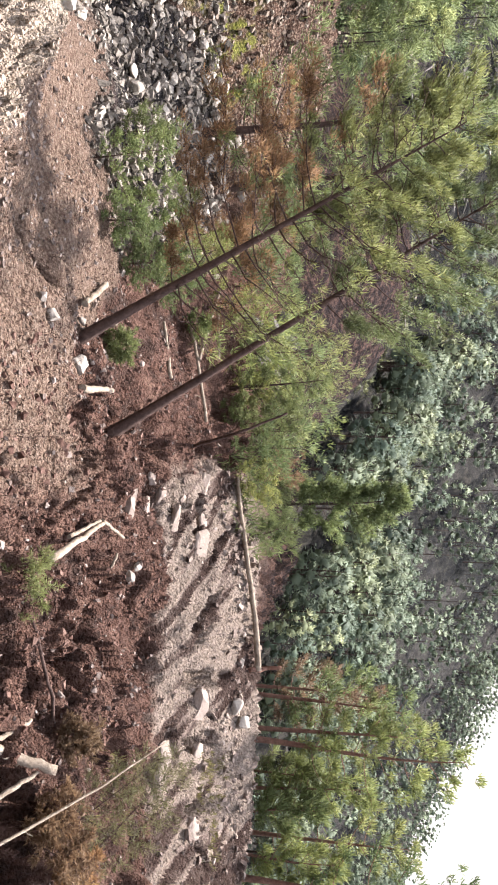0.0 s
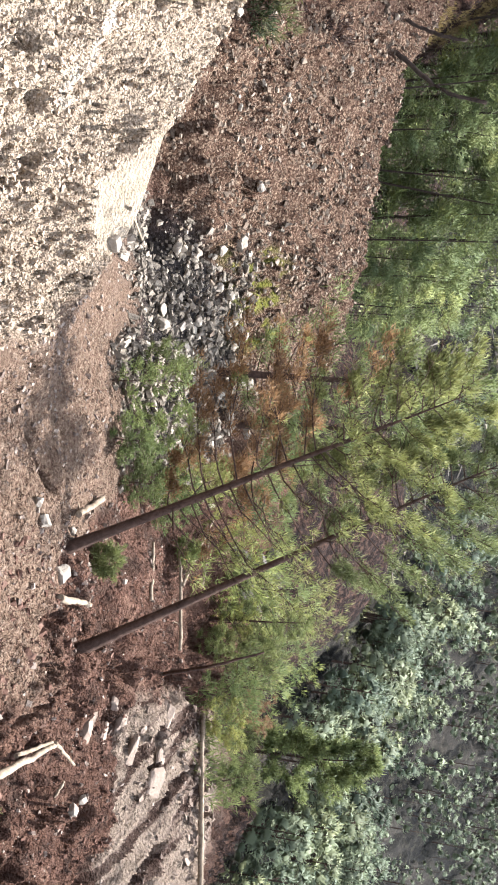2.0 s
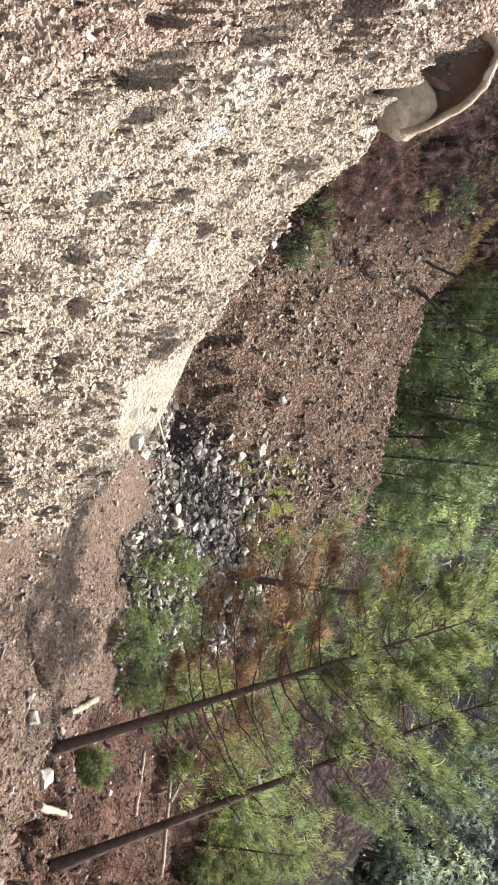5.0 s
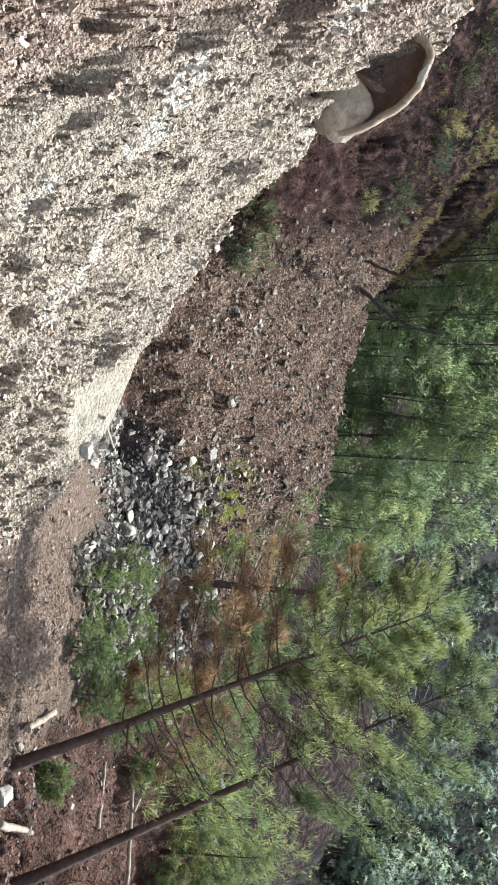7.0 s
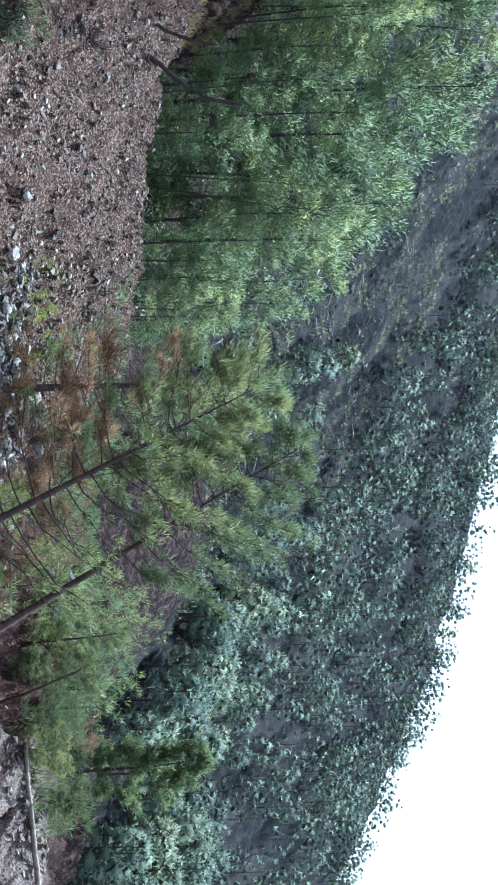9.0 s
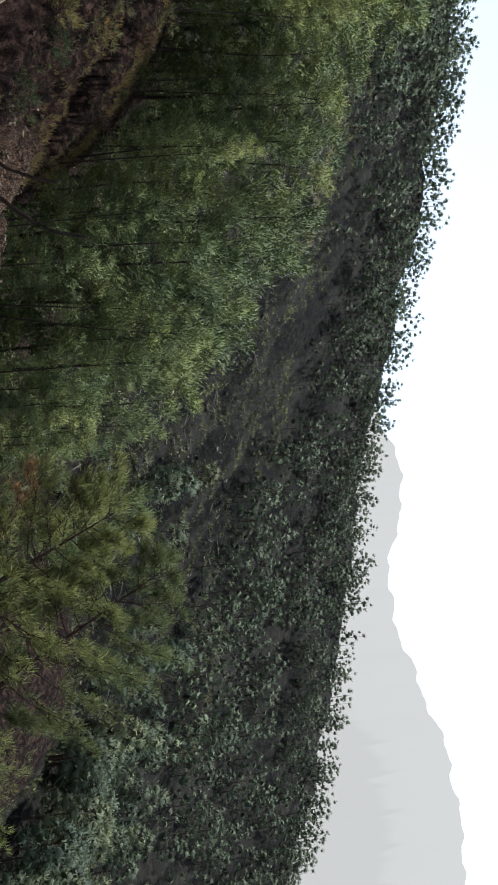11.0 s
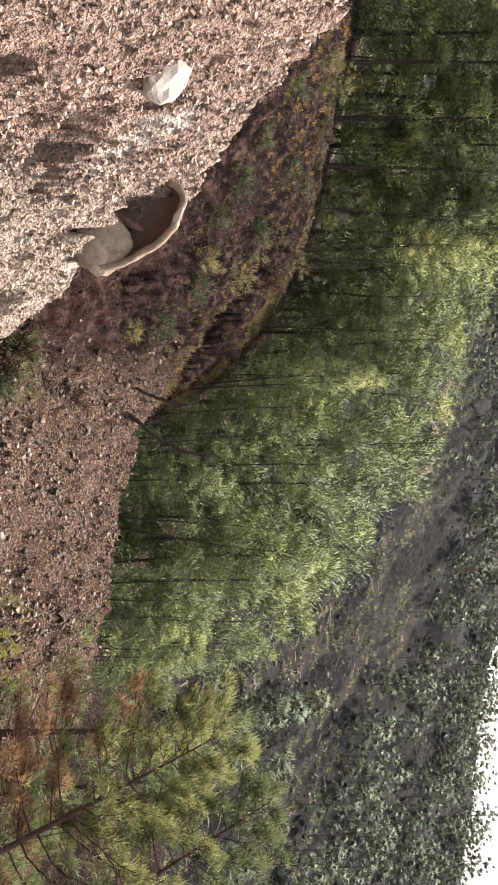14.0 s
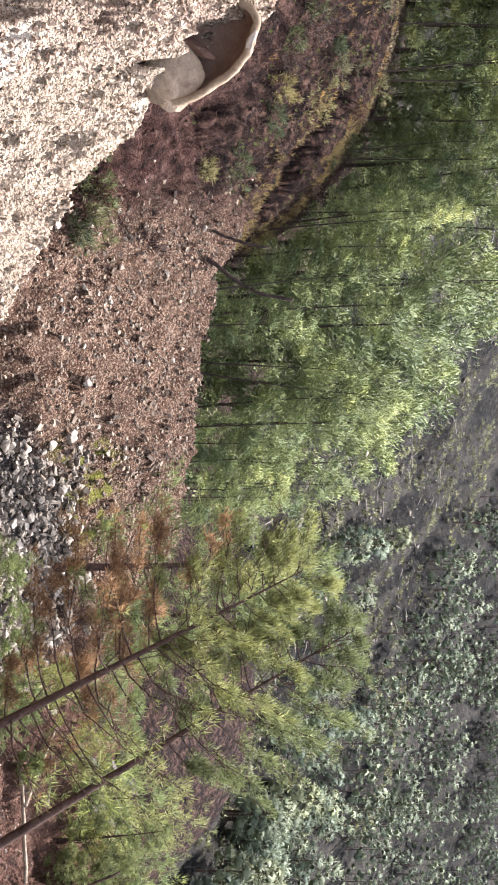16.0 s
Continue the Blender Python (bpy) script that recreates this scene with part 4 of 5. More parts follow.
# dead wood in the hollow beside the path
spar("dead_spar", [sight(27.6, -26.6), at(23.0, -20.6, 8.9), at(19.5, -16.5, 9.6)], 0.017, 0.007, M_DRY, "thin dead spar with broken twigs rising from the hollow", "dead branch", 12, 13)
spar("thick_log", [sight(20.6, -28.5), at(21.4, -26.0, 8.4), at(22.0, -23.1, 8.7)], 0.055, 0.05, M_DRY, "thick bleached log end sticking out of the mud", "log", 1, 14, "bleached logs")
spar("thin_log", [sight(20.9, -27.6), at(19.0, -25.0, 8.6)], 0.035, 0.02, M_DRY, "thin bleached branch beside the log", "log", 0, 15, "bleached logs")
spar("thin_log", [sight(24.4, -26.6), at(22.3, -24.2, 8.6)], 0.03, 0.02, M_DRY, "thin bleached branch beside the log", "log", 0, 16, "bleached logs")
spar("dark_stem", [sight(9.5, -27.4), at(13.0, -25.6, 8.6), at(17.4, -24.0, 8.9), sight(21.0, -23.4)], 0.018, 0.022, M_BARK, "thin dark stem bent over the mud", "stem", 3, 17)
spar("stump", [sight(14.7, -11.8, fine=True), at(14.5, -10.6, 17.4), at(14.4, -9.7, 17.4)], 0.05, 0.035, M_REDBARK, "short reddish stump at the end of the pole", "stump", 0, 18)
spar("thin_dead_trunk", [sight(-0.2, -16.2, fine=True), at(-1.2, -13.0, 14.9), at(-2.5, -9.8, 15.0)], 0.035, 0.018, M_BARK, "thin dark dead trunk leaning over the brush", "trunk", 3, 19)
spar("bent_trunk", [sight(-43.6, -5.0, fine=True) * 1.03 - Vector((0, 0, 0.5)), at(-43.3, -4.2, 25.6), at(-42.7, -3.2, 25.6), at(-42.2, -1.9, 25.6), at(-41.9, -0.3, 25.6)], 0.06, 0.04, M_DARKBARK, "dark bent trunk leaning from the gravel edge", "trunk", 0, 20, "bent trunks")
spar("bent_trunk", [sight(-41.6, -4.8, fine=True) * 1.03 - Vector((0, 0, 0.6)), at(-41.2, -4.2, 25.3), at(-40.5, -3.3, 25.3), at(-39.6, -2.2, 25.3), at(-38.9, -0.7, 25.3), at(-38.5, 1.2, 25.3)], 0.075, 0.045, M_DARKBARK, "dark bent trunk leaning from the gravel edge", "trunk", 0, 21, "bent trunks")



# ---- trees ----
def blades(g, at, out, count, length, width, spread=0.9, droop=0.0, corners=4):
    """Needle tufts: count thin leaves at each point, fanning out round the direction out."""
    n = len(at)
    d = out[:, None] + g.normal(0, spread, (n, count, 3))
    d[..., 2] += 0.15 - droop
    d /= np.linalg.norm(d, axis=-1)[..., None]
    side = np.cross(d, g.normal(0, 1, (n, count, 3)))
    side /= np.linalg.norm(side, axis=-1)[..., None]
    ln = length * g.uniform(0.6, 1.25, (n, count, 1))
    base = at[:, None] + g.normal(0, length * 0.16, (n, count, 3))
    mid = base + d * ln * 0.45
    w = width * 0.5
    if corners == 3:
        v = np.stack([base + side * w, base + d * ln, base - side * w], 2).reshape(-1, 3)
    else:
        v = np.stack([base, mid + side * w, base + d * ln, mid - side * w], 2).reshape(-1, 3)
    return v, np.arange(len(v)).reshape(-1, corners)


def unit(v):
    return v / (np.linalg.norm(v, axis=-1)[..., None] + 1e-9)


def puffs(g, at, radius, count, leaf, axis=None, tall=1.0, sweep=0.5, loose=0.22, whole=0.55):
    """Uneven clumps of needle sprays round each point; axis: middle of the crown at each point, from which it bulges."""
    n = len(at)
    rad = (np.asarray(radius) * np.ones(n))[:, None, None]
    squeeze = np.array([1, 1, 0.75 * tall])
    d = unit(g.normal(0, 1, (n, count, 3)) + [0, 0, 0.35])
    c = at[:, None] + d * rad * g.uniform(0.3, 1.0, (n, count, 1)) * squeeze
    far = np.zeros((n, 1, 3)) if axis is None else unit((at - axis) * [1, 1, 0.6])[:, None]
    shingle = whole > 0.6
    way = unit((0.4 if shingle else 0.7) * d + 0.5 * far + [0, 0, sweep] + g.normal(0, 0.55 if shingle else 0.45, (n, count, 3)))
    nor = unit(0.75 * d + whole * far + [0, 0, 0.2 + 0.5 * loose] + g.normal(0, loose, (n, count, 3)))
    side = unit(np.cross(way, nor + g.normal(0, 0.3, (n, count, 3)) if shingle else g.normal(0, 1, (n, count, 3))))
    ln = leaf[0] * g.uniform(0.6, 1.3, (n, count, 1))
    w = leaf[1] * 0.5
    v = np.stack([c + side * w, c + way * ln, c - side * w], 2).reshape(-1, 3)
    nor = np.repeat(nor.reshape(-1, 3), 3, 0)
    f = np.arange(len(v)).reshape(-1, 3)
    return v, f, nor


def pine(g, h, girth, bare, reach, limbs, twigs, leaf, top=1.0, droop=0.0, shape=1.0, curve=0.04, puff=0.0, joints=6, tall=1.0, sweep=0.5, twiggy=False, loose=0.3, whole=0.55, clear=0.0):
    """Trunk, branches and needles of a pine. leaf = (count, length, width) of a tuft; puff: radius of rounded clumps in place of tufts."""
    t = np.linspace(0, 1, 12)
    wx, wy = g.normal(0, curve, 2)
    axis = np.stack([wx * h * np.sin(t * 3) * t, wy * h * np.sin(t * 2.4) * t, t * h], 1)
    trunk = tube(axis, girth * (1 - 0.9 * t) * (1 + 0.35 * np.exp(-t * 14)), 8)
    wood, at, out = [], [axis[-1:]], [np.array([[0, 0, 1.0]])]
    up = np.array([0, 0, 1.0])
    for i in range(limbs):
        q = min(bare + (1 - bare) * (i + g.random()) / limbs, 0.985)
        root = np.array([np.interp(q, t, axis[:, c]) for c in range(3)])
        s = (q - bare) / (1 - bare)
        ln = reach * h * (0.18 * top + (1 - s) ** shape * min(1, 0.45 + 2.2 * s)) * g.uniform(0.55, 1.2)
        if shape < 0:
            ln = reach * h * math.sqrt(max(0.03, 1 - ((s - 0.38) / 0.63) ** 2)) * g.uniform(0.7, 1.1)
        a = i * 2.4 + g.normal(0, 0.5)
        rise = g.uniform(0.0, 0.5) + 0.5 * s - droop
        e = np.linspace(0, 1, joints)
        dirs = np.array([math.cos(a), math.sin(a), 0])
        pts = root + ln * (e[:, None] * dirs + up * (rise * e - 0.25 * e * (1 - e))[:, None]) + g.normal(0, 0.03 * ln, (joints, 3)) * e[:, None]
        wood.append(tube(pts, girth * 0.17 * (1 - 0.6 * q) * (1 - 0.88 * e) + 0.003, 4 if joints > 3 else 3))
        side = np.cross(dirs, up)
        n = max(min(2, twigs), int(round(twigs * (0.35 + 0.75 * ln / (reach * h)))))
        w = np.append(g.uniform(0.3, 1.0, n - 1), 1.0)
        c = np.stack([np.interp(w, e, pts[:, k]) for k in range(3)], 1)
        td = side * np.where(g.random(n) < 0.5, -1, 1)[:, None] * g.uniform(0.3, 1.0, (n, 1)) + dirs * g.uniform(0.3, 0.9, (n, 1)) + up * g.uniform(-0.15, 0.5, (n, 1))
        td[-1] = dirs + up * 0.4
        tl = ln * 0.34 * (1.15 - 0.6 * w) * g.uniform(0.5, 1.3, n)
        tip = c + td * tl[:, None]
        at.append(tip)
        out.append(td)
        if puff == 0.0 or twiggy:
            for w_ in (0.3, 0.65):
                at.append(c + td * tl[:, None] * w_ + g.normal(0, 0.03, (n, 3)))
                out.append(td + g.normal(0, 0.5, (n, 3)))
            for m in range(n):
                wood.append(tube(np.stack([c[m], (c[m] + tip[m]) / 2 + g.normal(0, 0.02, 3), tip[m]]), np.array([0.007, 0.005, 0.002]) * (0.5 + girth * 6), 3))
    at, out = np.concatenate(at), np.concatenate(out)
    if clear:
        seen = (at[:, 1] > -0.15) | (np.abs(at[:, 0]) > 0.9) | (g.random(len(at)) > clear)
        at, out = at[seen], out[seen]
    if puff:
        mid = np.stack([0 * at[:, 0], 0 * at[:, 0], np.clip(at[:, 2], h * 0.42, h * 0.68)], 1)
        crown = puffs(g, at, puff * g.uniform(0.55, 1.3, len(at)), leaf[0], leaf[1:], mid, tall, sweep, loose, whole)
    else:
        crown = blades(g, at, out / np.linalg.norm(out, axis=1)[:, None], leaf[0], leaf[1], leaf[2], 0.75, droop)
    return trunk, joined(wood), crown


def tree(name, made, m, bark, leaves, label, group="", crown_label=""):
    root = tagged(new(name), label, "tree", group)
    root.matrix_basis = m
    trunk, wood, crown = made[:3]
    part("trunk", mesh_of("trunk", *trunk, bark, True), root)
    part("branchwork", mesh_of("branchwork", *wood, bark, True), root)
    part("crown", leafy("crown", crown, leaves), root, crown_label)
    return root


def upright(az, r, sink=0.1, turn=0.0, lean=0.0, away=0.0):
    """A pose on the ground at a bearing and distance, leaning to the left (degrees) and away from the eye."""
    q = spot(az, r)
    return Matrix.Translation(q - Vector((0, 0, sink))) @ pose(0, 0, 0, 0, 0, -az) @ pose(0, 0, 0, -away, -lean, 0) @ pose(0, 0, 0, 0, 0, turn)


g = np.random.default_rng(11)


def split_crown(root, crown, label, low, high):
    """The dying lower part of a crown is rust-brown, the rest a green part of its own."""
    old = [c for c in root.children if c.name.startswith("crown")][0]
    v, n = crown[0].reshape(-1, 3, 3), crown[2].reshape(-1, 3, 3)
    bare = (v[:, 0, 0] > 0.2) & (v[:, 0, 2] < 4.2) & (np.arange(len(v)) // 36 % 7 > 0)
    v, n = v[~bare], n[~bare]
    x, z = v[:, 0, 0], v[:, 0, 2]
    dead = fbm(x * 2.1 + v[:, 0, 1], z * 2.1, 1.0, 3, 301)
    brown = (z > low) & (z + 1.7 * x + 1.3 * dead < high) & (dead > -0.28)
    f = lambda k: np.arange(3 * k).reshape(-1, 3)
    old.data = mesh_of("crown", v[brown].reshape(-1, 3), f(brown.sum()), M_BROWN, normals=n[brown].reshape(-1, 3))
    part("crown_top", mesh_of("crown_top", v[~brown].reshape(-1, 3), f((~brown).sum()), M_OLIVE, normals=n[~brown].reshape(-1, 3)), root, label)


made = pine(g, 6.0, 0.078, 0.26, 0.26, 60, 11, (36, 0.095, 0.0135), droop=0.02, shape=0.75, puff=0.12, twiggy=True, top=1.5, loose=0.7, curve=0.008, clear=0.75)
lp = tree("leaning_pine", made, upright(-7.6, 11.5, lean=26.4), M_BARK, M_BROWN, "leaning pine with browned dying needles on the mud", crown_label="rust-brown dying needles")
split_crown(lp, made[2], "green needles at the top", 1.2, 3.7)
tree("leaning_pine", pine(g, 6.9, 0.08, 0.55, 0.17, 50, 10, (26, 0.085, 0.0125), shape=0.7, top=1.5, puff=0.12, twiggy=True, loose=0.7, curve=0.008, clear=0.93), upright(-1.0, 12.4, lean=30.3), M_BARK, M_OLIVE, "tall slender pine leaning over the mud slope")
tree("round_pine", pine(g, 6.4, 0.10, 0.10, 0.27, 48, 8, (18, 0.22, 0.022), shape=0.6, puff=0.2), upright(-21.0, 19.5), M_BARK, M_GREEN, "round-crowned green pine behind the leaning trees")
tree("round_pine", pine(g, 5.2, 0.09, 0.10, 0.28, 42, 8, (18, 0.22, 0.022), shape=0.6, puff=0.2), upright(-17.5, 21, lean=4), M_BARK, M_GREEN, "round-crowned green pine behind the leaning trees")
tree("young_pine", pine(g, 3.7, 0.05, 0.16, 0.27, 50, 7, (20, 0.13, 0.028), puff=0.15, twiggy=True, top=1.2, loose=0.6), upright(3.7, 25, lean=5), M_BARK, M_GREEN, "small bushy pine at the edge of the drop")
tree("young_pine", pine(g, 2.4, 0.04, 0.1, 0.3, 26, 6, (12, 0.11, 0.014)), upright(-4.2, 19, lean=5), M_BARK, M_OLIVE, "small bushy pine in the brush")
for az, r, h, mat, ln in ((18.9, 18.8, 4.7, M_GREEN, -1), (18.3, 19.1, 4.2, M_OLIVE, 1), (16.1, 19.6, 3.7, M_GREEN, -3), (15.6, 20.6, 3.6, M_BROWN, -2), (27.0, 18.8, 4.7, M_GREEN, 2), (24.4, 20, 4.3, M_OLIVE, 0), (22.0, 19.4, 3.0, M_GREEN, 4), (25.6, 19, 2.6, M_GREEN, 0), (20.8, 19.6, 2.2, M_OLIVE, 0), (29.5, 19.4, 3.6, M_OLIVE, 0), (23.4, 18.8, 2.0, M_GREEN, 5)):
    tree("slope_pine", pine(g, h, 0.012 * h + 0.012, 0.3, 0.17, 22, 3, (18, 0.14, 0.022), top=1.5, shape=0.5, puff=0.13, twiggy=True, loose=0.6), upright(az, r, lean=ln), M_REDBARK, mat, "slim pine with browned needles at the drop" if mat is M_BROWN else "slim pine with a reddish trunk at the edge of the drop", "pines at the edge")

# shrubs and saplings
for az, el, h, mat in ((-19.9, -21.6, 1.25, M_GREEN), (-21.4, -20.0, 0.9, M_OLIVE), (-17.0, -19.8, 0.9, M_GREEN), (-14.2, -19.6, 1.0, M_GREEN), (-13.4, -18.2, 1.1, M_OLIVE), (-15.8, -21.3, 0.7, M_GREEN), (-11.6, -18.6, 0.9, M_GREEN), (-12.8, -20.4, 0.7, M_OLIVE), (-7.3, -21.8, 0.45, M_OLIVE),
                       (-4.1, -13.6, 0.9, M_OLIVE), (-6.5, -12.8, 1.0, M_GREEN), (-3.0, -14.2, 0.8, M_OLIVE), (0.6, -13.4, 1.0, M_GREEN), (-10.0, -14.6, 1.1, M_OLIVE), (2.2, -13.2, 0.8, M_OLIVE), (5.8, -11.6, 0.7, M_OLIVE), (-8.6, -16.4, 0.5, M_GREEN), (-2.0, -12.0, 1.0, M_OLIVE), (1.4, -11.8, 1.0, M_BROWN), (-14.6, -15.6, 0.9, M_BROWN)):
    q = sight(az, el, fine=True)
    tree("shrub", pine(g, h, 0.014, 0.03, 0.45, 18, 5, (9, 0.10, 0.015), top=2.0, shape=0.5, curve=0.12), Matrix.Translation(q - Vector((0, 0, 0.04))) @ pose(0, 0, 0, 0, g.uniform(-8, 8), g.uniform(0, 360)), M_BARK, mat, "low dry shrub with rust-brown leaves" if mat is M_BROWN else "low green shrub growing in the rubble and brush", "shrubs")
for i in range(20):
    az, r = g.uniform(-17, 3), g.uniform(17.5, 36)
    h = g.uniform(0.8, 2.0)
    tree("hill_shrub", pine(g, h, 0.02, 0.03, 0.45, 18, 3, (14, 0.2, 0.022), top=2.0, shape=0.5, puff=0.16), upright(az, r, 0.05), M_BARK, (M_OLIVE, M_GREEN)[i % 2], "round green shrub on the brushy slope", "shrubs of the slope")
tree("sapling", pine(g, 1.95, 0.018, 0.15, 0.30, 26, 6, (8, 0.11, 0.007), top=1.5), Matrix.Translation(sight(28.6, -21.5)) @ pose(0, 0, 0, 0, 0, -28) @ pose(0, 0, 0, 0, -52, 0), M_BARK, M_DRYOLIVE, "bent young pine with dry olive needles over the hollow")
tree("sapling", pine(g, 1.4, 0.012, 0.2, 0.34, 20, 5, (8, 0.10, 0.007), top=1.5), Matrix.Translation(sight(26.0, -22.4)) @ pose(0, 0, 0, 0, 0, -26) @ pose(0, 0, 0, 0, -40, 0), M_BARK, M_DRYOLIVE, "bent young pine with dry olive needles over the hollow")
tree("sapling", pine(g, 0.8, 0.010, 0.1, 0.34, 16, 5, (12, 0.09, 0.006), top=1.5), Matrix.Translation(sight(12.4, -27.6)) @ pose(0, 0, 0, 0, 0, -12) @ pose(0, 0, 0, 0, -60, 0), M_BARK, M_OLIVE, "tiny pine seedling on the mud")
for az, el, h in ((26.6, -23.8, 0.5), (25.0, -24.2, 0.4), (20.0, -23.2, 0.35), (27.4, -22.4, 0.45)):
    tree("dead_bush", pine(g, h, 0.008, 0.03, 0.6, 18, 6, (10, 0.07, 0.016), top=2.0, shape=0.4, curve=0.1), Matrix.Translation(sight(az, el, fine=True)), M_BARK, M_BROWN, "withered bush with rust-brown leaves in the hollow", "dead bushes")

# the wood behind the gravel slope
LEAF = (80, 0.25, 0.05)
kinds = [pine(g, 13, 0.085, b, rc, lm, 4, LEAF, shape=sh, top=1.2, puff=0.62, joints=4, tall=1.3, sweep=0.45, loose=0.15, whole=0.9)
         for b, sh, rc, lm in ((0.06, 0.5, 0.12, 26), (0.10, 0.4, 0.13, 24), (0.16, 0.6, 0.11, 22), (0.16, -1, 0.12, 24), (0.28, -1, 0.11, 22), (0.06, 0.5, 0.12, 24))]
protos = [[mesh_of("trunk", *made[0], M_DARKBARK, True), mesh_of("branchwork", *made[1], M_DARKBARK, True), leafy("crown", made[2], M_LUSH)] for made in kinds]


def plant(name, meshes, m, label, group):
    root = tagged(new(name), label, "tree", group)
    root.matrix_basis = m
    for n, me in zip(("trunk", "branchwork", "crown"), meshes):
        part(n, me, root)
    return root


# bearing, distance, elevation of the top, kind, breadth
WOOD = [(-25.3, 33, 1.4, 0, 0.9), (-26.7, 33.5, 4.8, 1, 1.0), (-28.5, 36, 7.2, 0, 1.0), (-30.3, 35, 8.7, 1, 1.15), (-27.6, 30.5, 1.0, 0, 0.8), (-31.2, 38, 7.6, 2, 0.9), (-29.2, 31, 1.6, 2, 0.85),
        (-33.4, 39, 11.6, 4, 1.25), (-34.9, 41, 11.2, 3, 1.1), (-32.2, 40, 9.8, 3, 1.1), (-36.3, 36, 13.6, 0, 1.2), (-37.6, 34, 9.5, 1, 1.15), (-38.6, 39, 16.0, 1, 1.2), (-39.6, 33, 6.0, 0, 1.0), (-36.9, 31.5, 2.6, 0, 0.9),
        (-40.6, 41, 15.2, 2, 1.2), (-42.2, 44, 16.6, 5, 1.2), (-43.9, 45, 17.4, 5, 1.25), (-41.4, 36, 8.6, 0, 1.0), (-43.4, 40, 11.0, 2, 1.0), (-45.4, 47, 17.0, 3, 1.3), (-46.9, 47, 17.5, 3, 1.2), (-48.4, 50, 18.6, 4, 1.2),
        (-45.0, 43, 12.2, 5, 1.0), (-49.6, 46, 17.0, 5, 1.35), (-50.7, 50, 21.0, 3, 1.3), (-52.2, 46, 20.6, 4, 1.2), (-53.4, 49, 23.4, 3, 1.3), (-54.9, 46, 22.6, 4, 1.2), (-55.9, 50, 24.6, 3, 1.3), (-57.6, 46, 23.6, 4, 1.2),
        (-58.8, 49, 25.4, 3, 1.3), (-60.4, 46, 24.6, 4, 1.2), (-61.8, 49, 26.0, 3, 1.3), (-63.6, 46, 25.0, 4, 1.2), (-65.4, 49, 26.6, 3, 1.3), (-67.6, 46, 26.0, 4, 1.3), (-70, 49, 27, 3, 1.3), (-73, 48, 27, 4, 1.3),
        (-56.8, 53, 22.0, 5, 1.3), (-59.6, 54, 22.0, 5, 1.3), (-63.0, 54, 23.0, 5, 1.3), (-66.6, 54, 23.0, 5, 1.3), (-51.6, 55, 19.0, 5, 1.2), (-47.8, 55, 16.8, 5, 1.2), (-44.4, 52, 15.6, 5, 1.2), (-39.4, 46, 14.2, 5, 1.1), (-35.4, 45, 11.0, 5, 1.0)]
for i, (az, r, top, which, broad) in enumerate(WOOD):
    q = spot(az, r)
    sc = max(2.5, r * math.tan(radians(top)) - q.z) / 13.0
    wide = broad * max(0.5, sc) ** 0.7
    plant("pine_tree", protos[which], upright(az, r, 0.2, turn=i * 77, lean=(i * 29 % 7) - 3) @ Matrix.Diagonal((wide, wide, sc, 1)), "tall green pine in the wood behind the gravel slope", "pines of the near wood")

# slender trees standing free before the others
lone = [pine(g, 13, 0.065, b, 0.08, 16, 3, (60, 0.26, 0.036), shape=0.7, top=1.2, curve=0.03, puff=0.5, joints=4, tall=1.3, loose=0.2) for b in (0.45, 0.58, 0.52)]
lones = [[mesh_of("trunk", *m_[0], M_DARKBARK, True), mesh_of("branchwork", *m_[1], M_DARKBARK, True), leafy("crown", m_[2], M_LUSH)] for m_ in lone]
for i, (az, r, top, lean) in enumerate(((-30.2, 30, 7.0, 0), (-34.5, 33, 9.0, -8), (-34.9, 33.4, 8.0, -6), (-25.6, 28.6, 0.6, 0), (-26.3, 28.8, 0.9, 1), (-39.2, 30.5, 8.0, 2), (-43.0, 36, 12.5, 5), (-44.0, 40, 12.0, 3), (-47.8, 44, 14.0, 0),
                                     (-47.2, 44.6, 14.5, 1), (-51.8, 43, 18, 0), (-52.3, 43.2, 18, 1), (-54.9, 44, 18.5, 0), (-57.5, 44.4, 19, 1))):
    q = spot(az, r)
    sc = max(2.5, r * math.tan(radians(top)) - q.z) / 13.0
    plant("slender_pine", lones[i % 3], upright(az, r, 0.2, turn=i * 130, lean=lean) @ Matrix.Diagonal((max(sc, 0.6), max(sc, 0.6), sc, 1)), "slender pine with a bare dark trunk before the wood", "slender pines of the wood")

# bushes under the wood
bush = [pine(g, 3.2, 0.05, 0.02, 0.42, 16, 3, (40, 0.26, 0.045), shape=0.4, top=1.6, puff=0.5, joints=3) for _ in range(3)]
bushes = [[mesh_of("trunk", *m_[0], M_BARK, True), mesh_of("branchwork", *m_[1], M_BARK, True), leafy("crown", m_[2], M_LUSH)] for m_ in bush]
for i in range(34):
    az = -43 - 32 * (i + 0.5 * g.random()) / 34
    plant("wood_bush", bushes[i % 3], upright(az, 45.5 + 11 * g.random() ** 2, 0.2, turn=i * 50) @ Matrix.Scale(0.5 + 0.9 * g.random(), 4), "green bush among the trunks of the wood", "bushes of the wood")


# undergrowth on the dark slope below the wood
def tufts(name, seed, n, az0, az1, r0, r1, want, leaf, mat, label, spread=0.5):
    g = np.random.default_rng(seed)
    p = scatter(seed, n, az0, az1, r0, r1, want)
    out = np.tile([0, 0, 1.0], (len(p), 1)) + g.normal(0, 0.15, (len(p), 3))
    return tagged(new(name, mesh_of(name, *blades(g, p, out, leaf[0], leaf[1], leaf[2], spread), mat)), label, "grass", kind="stuff")


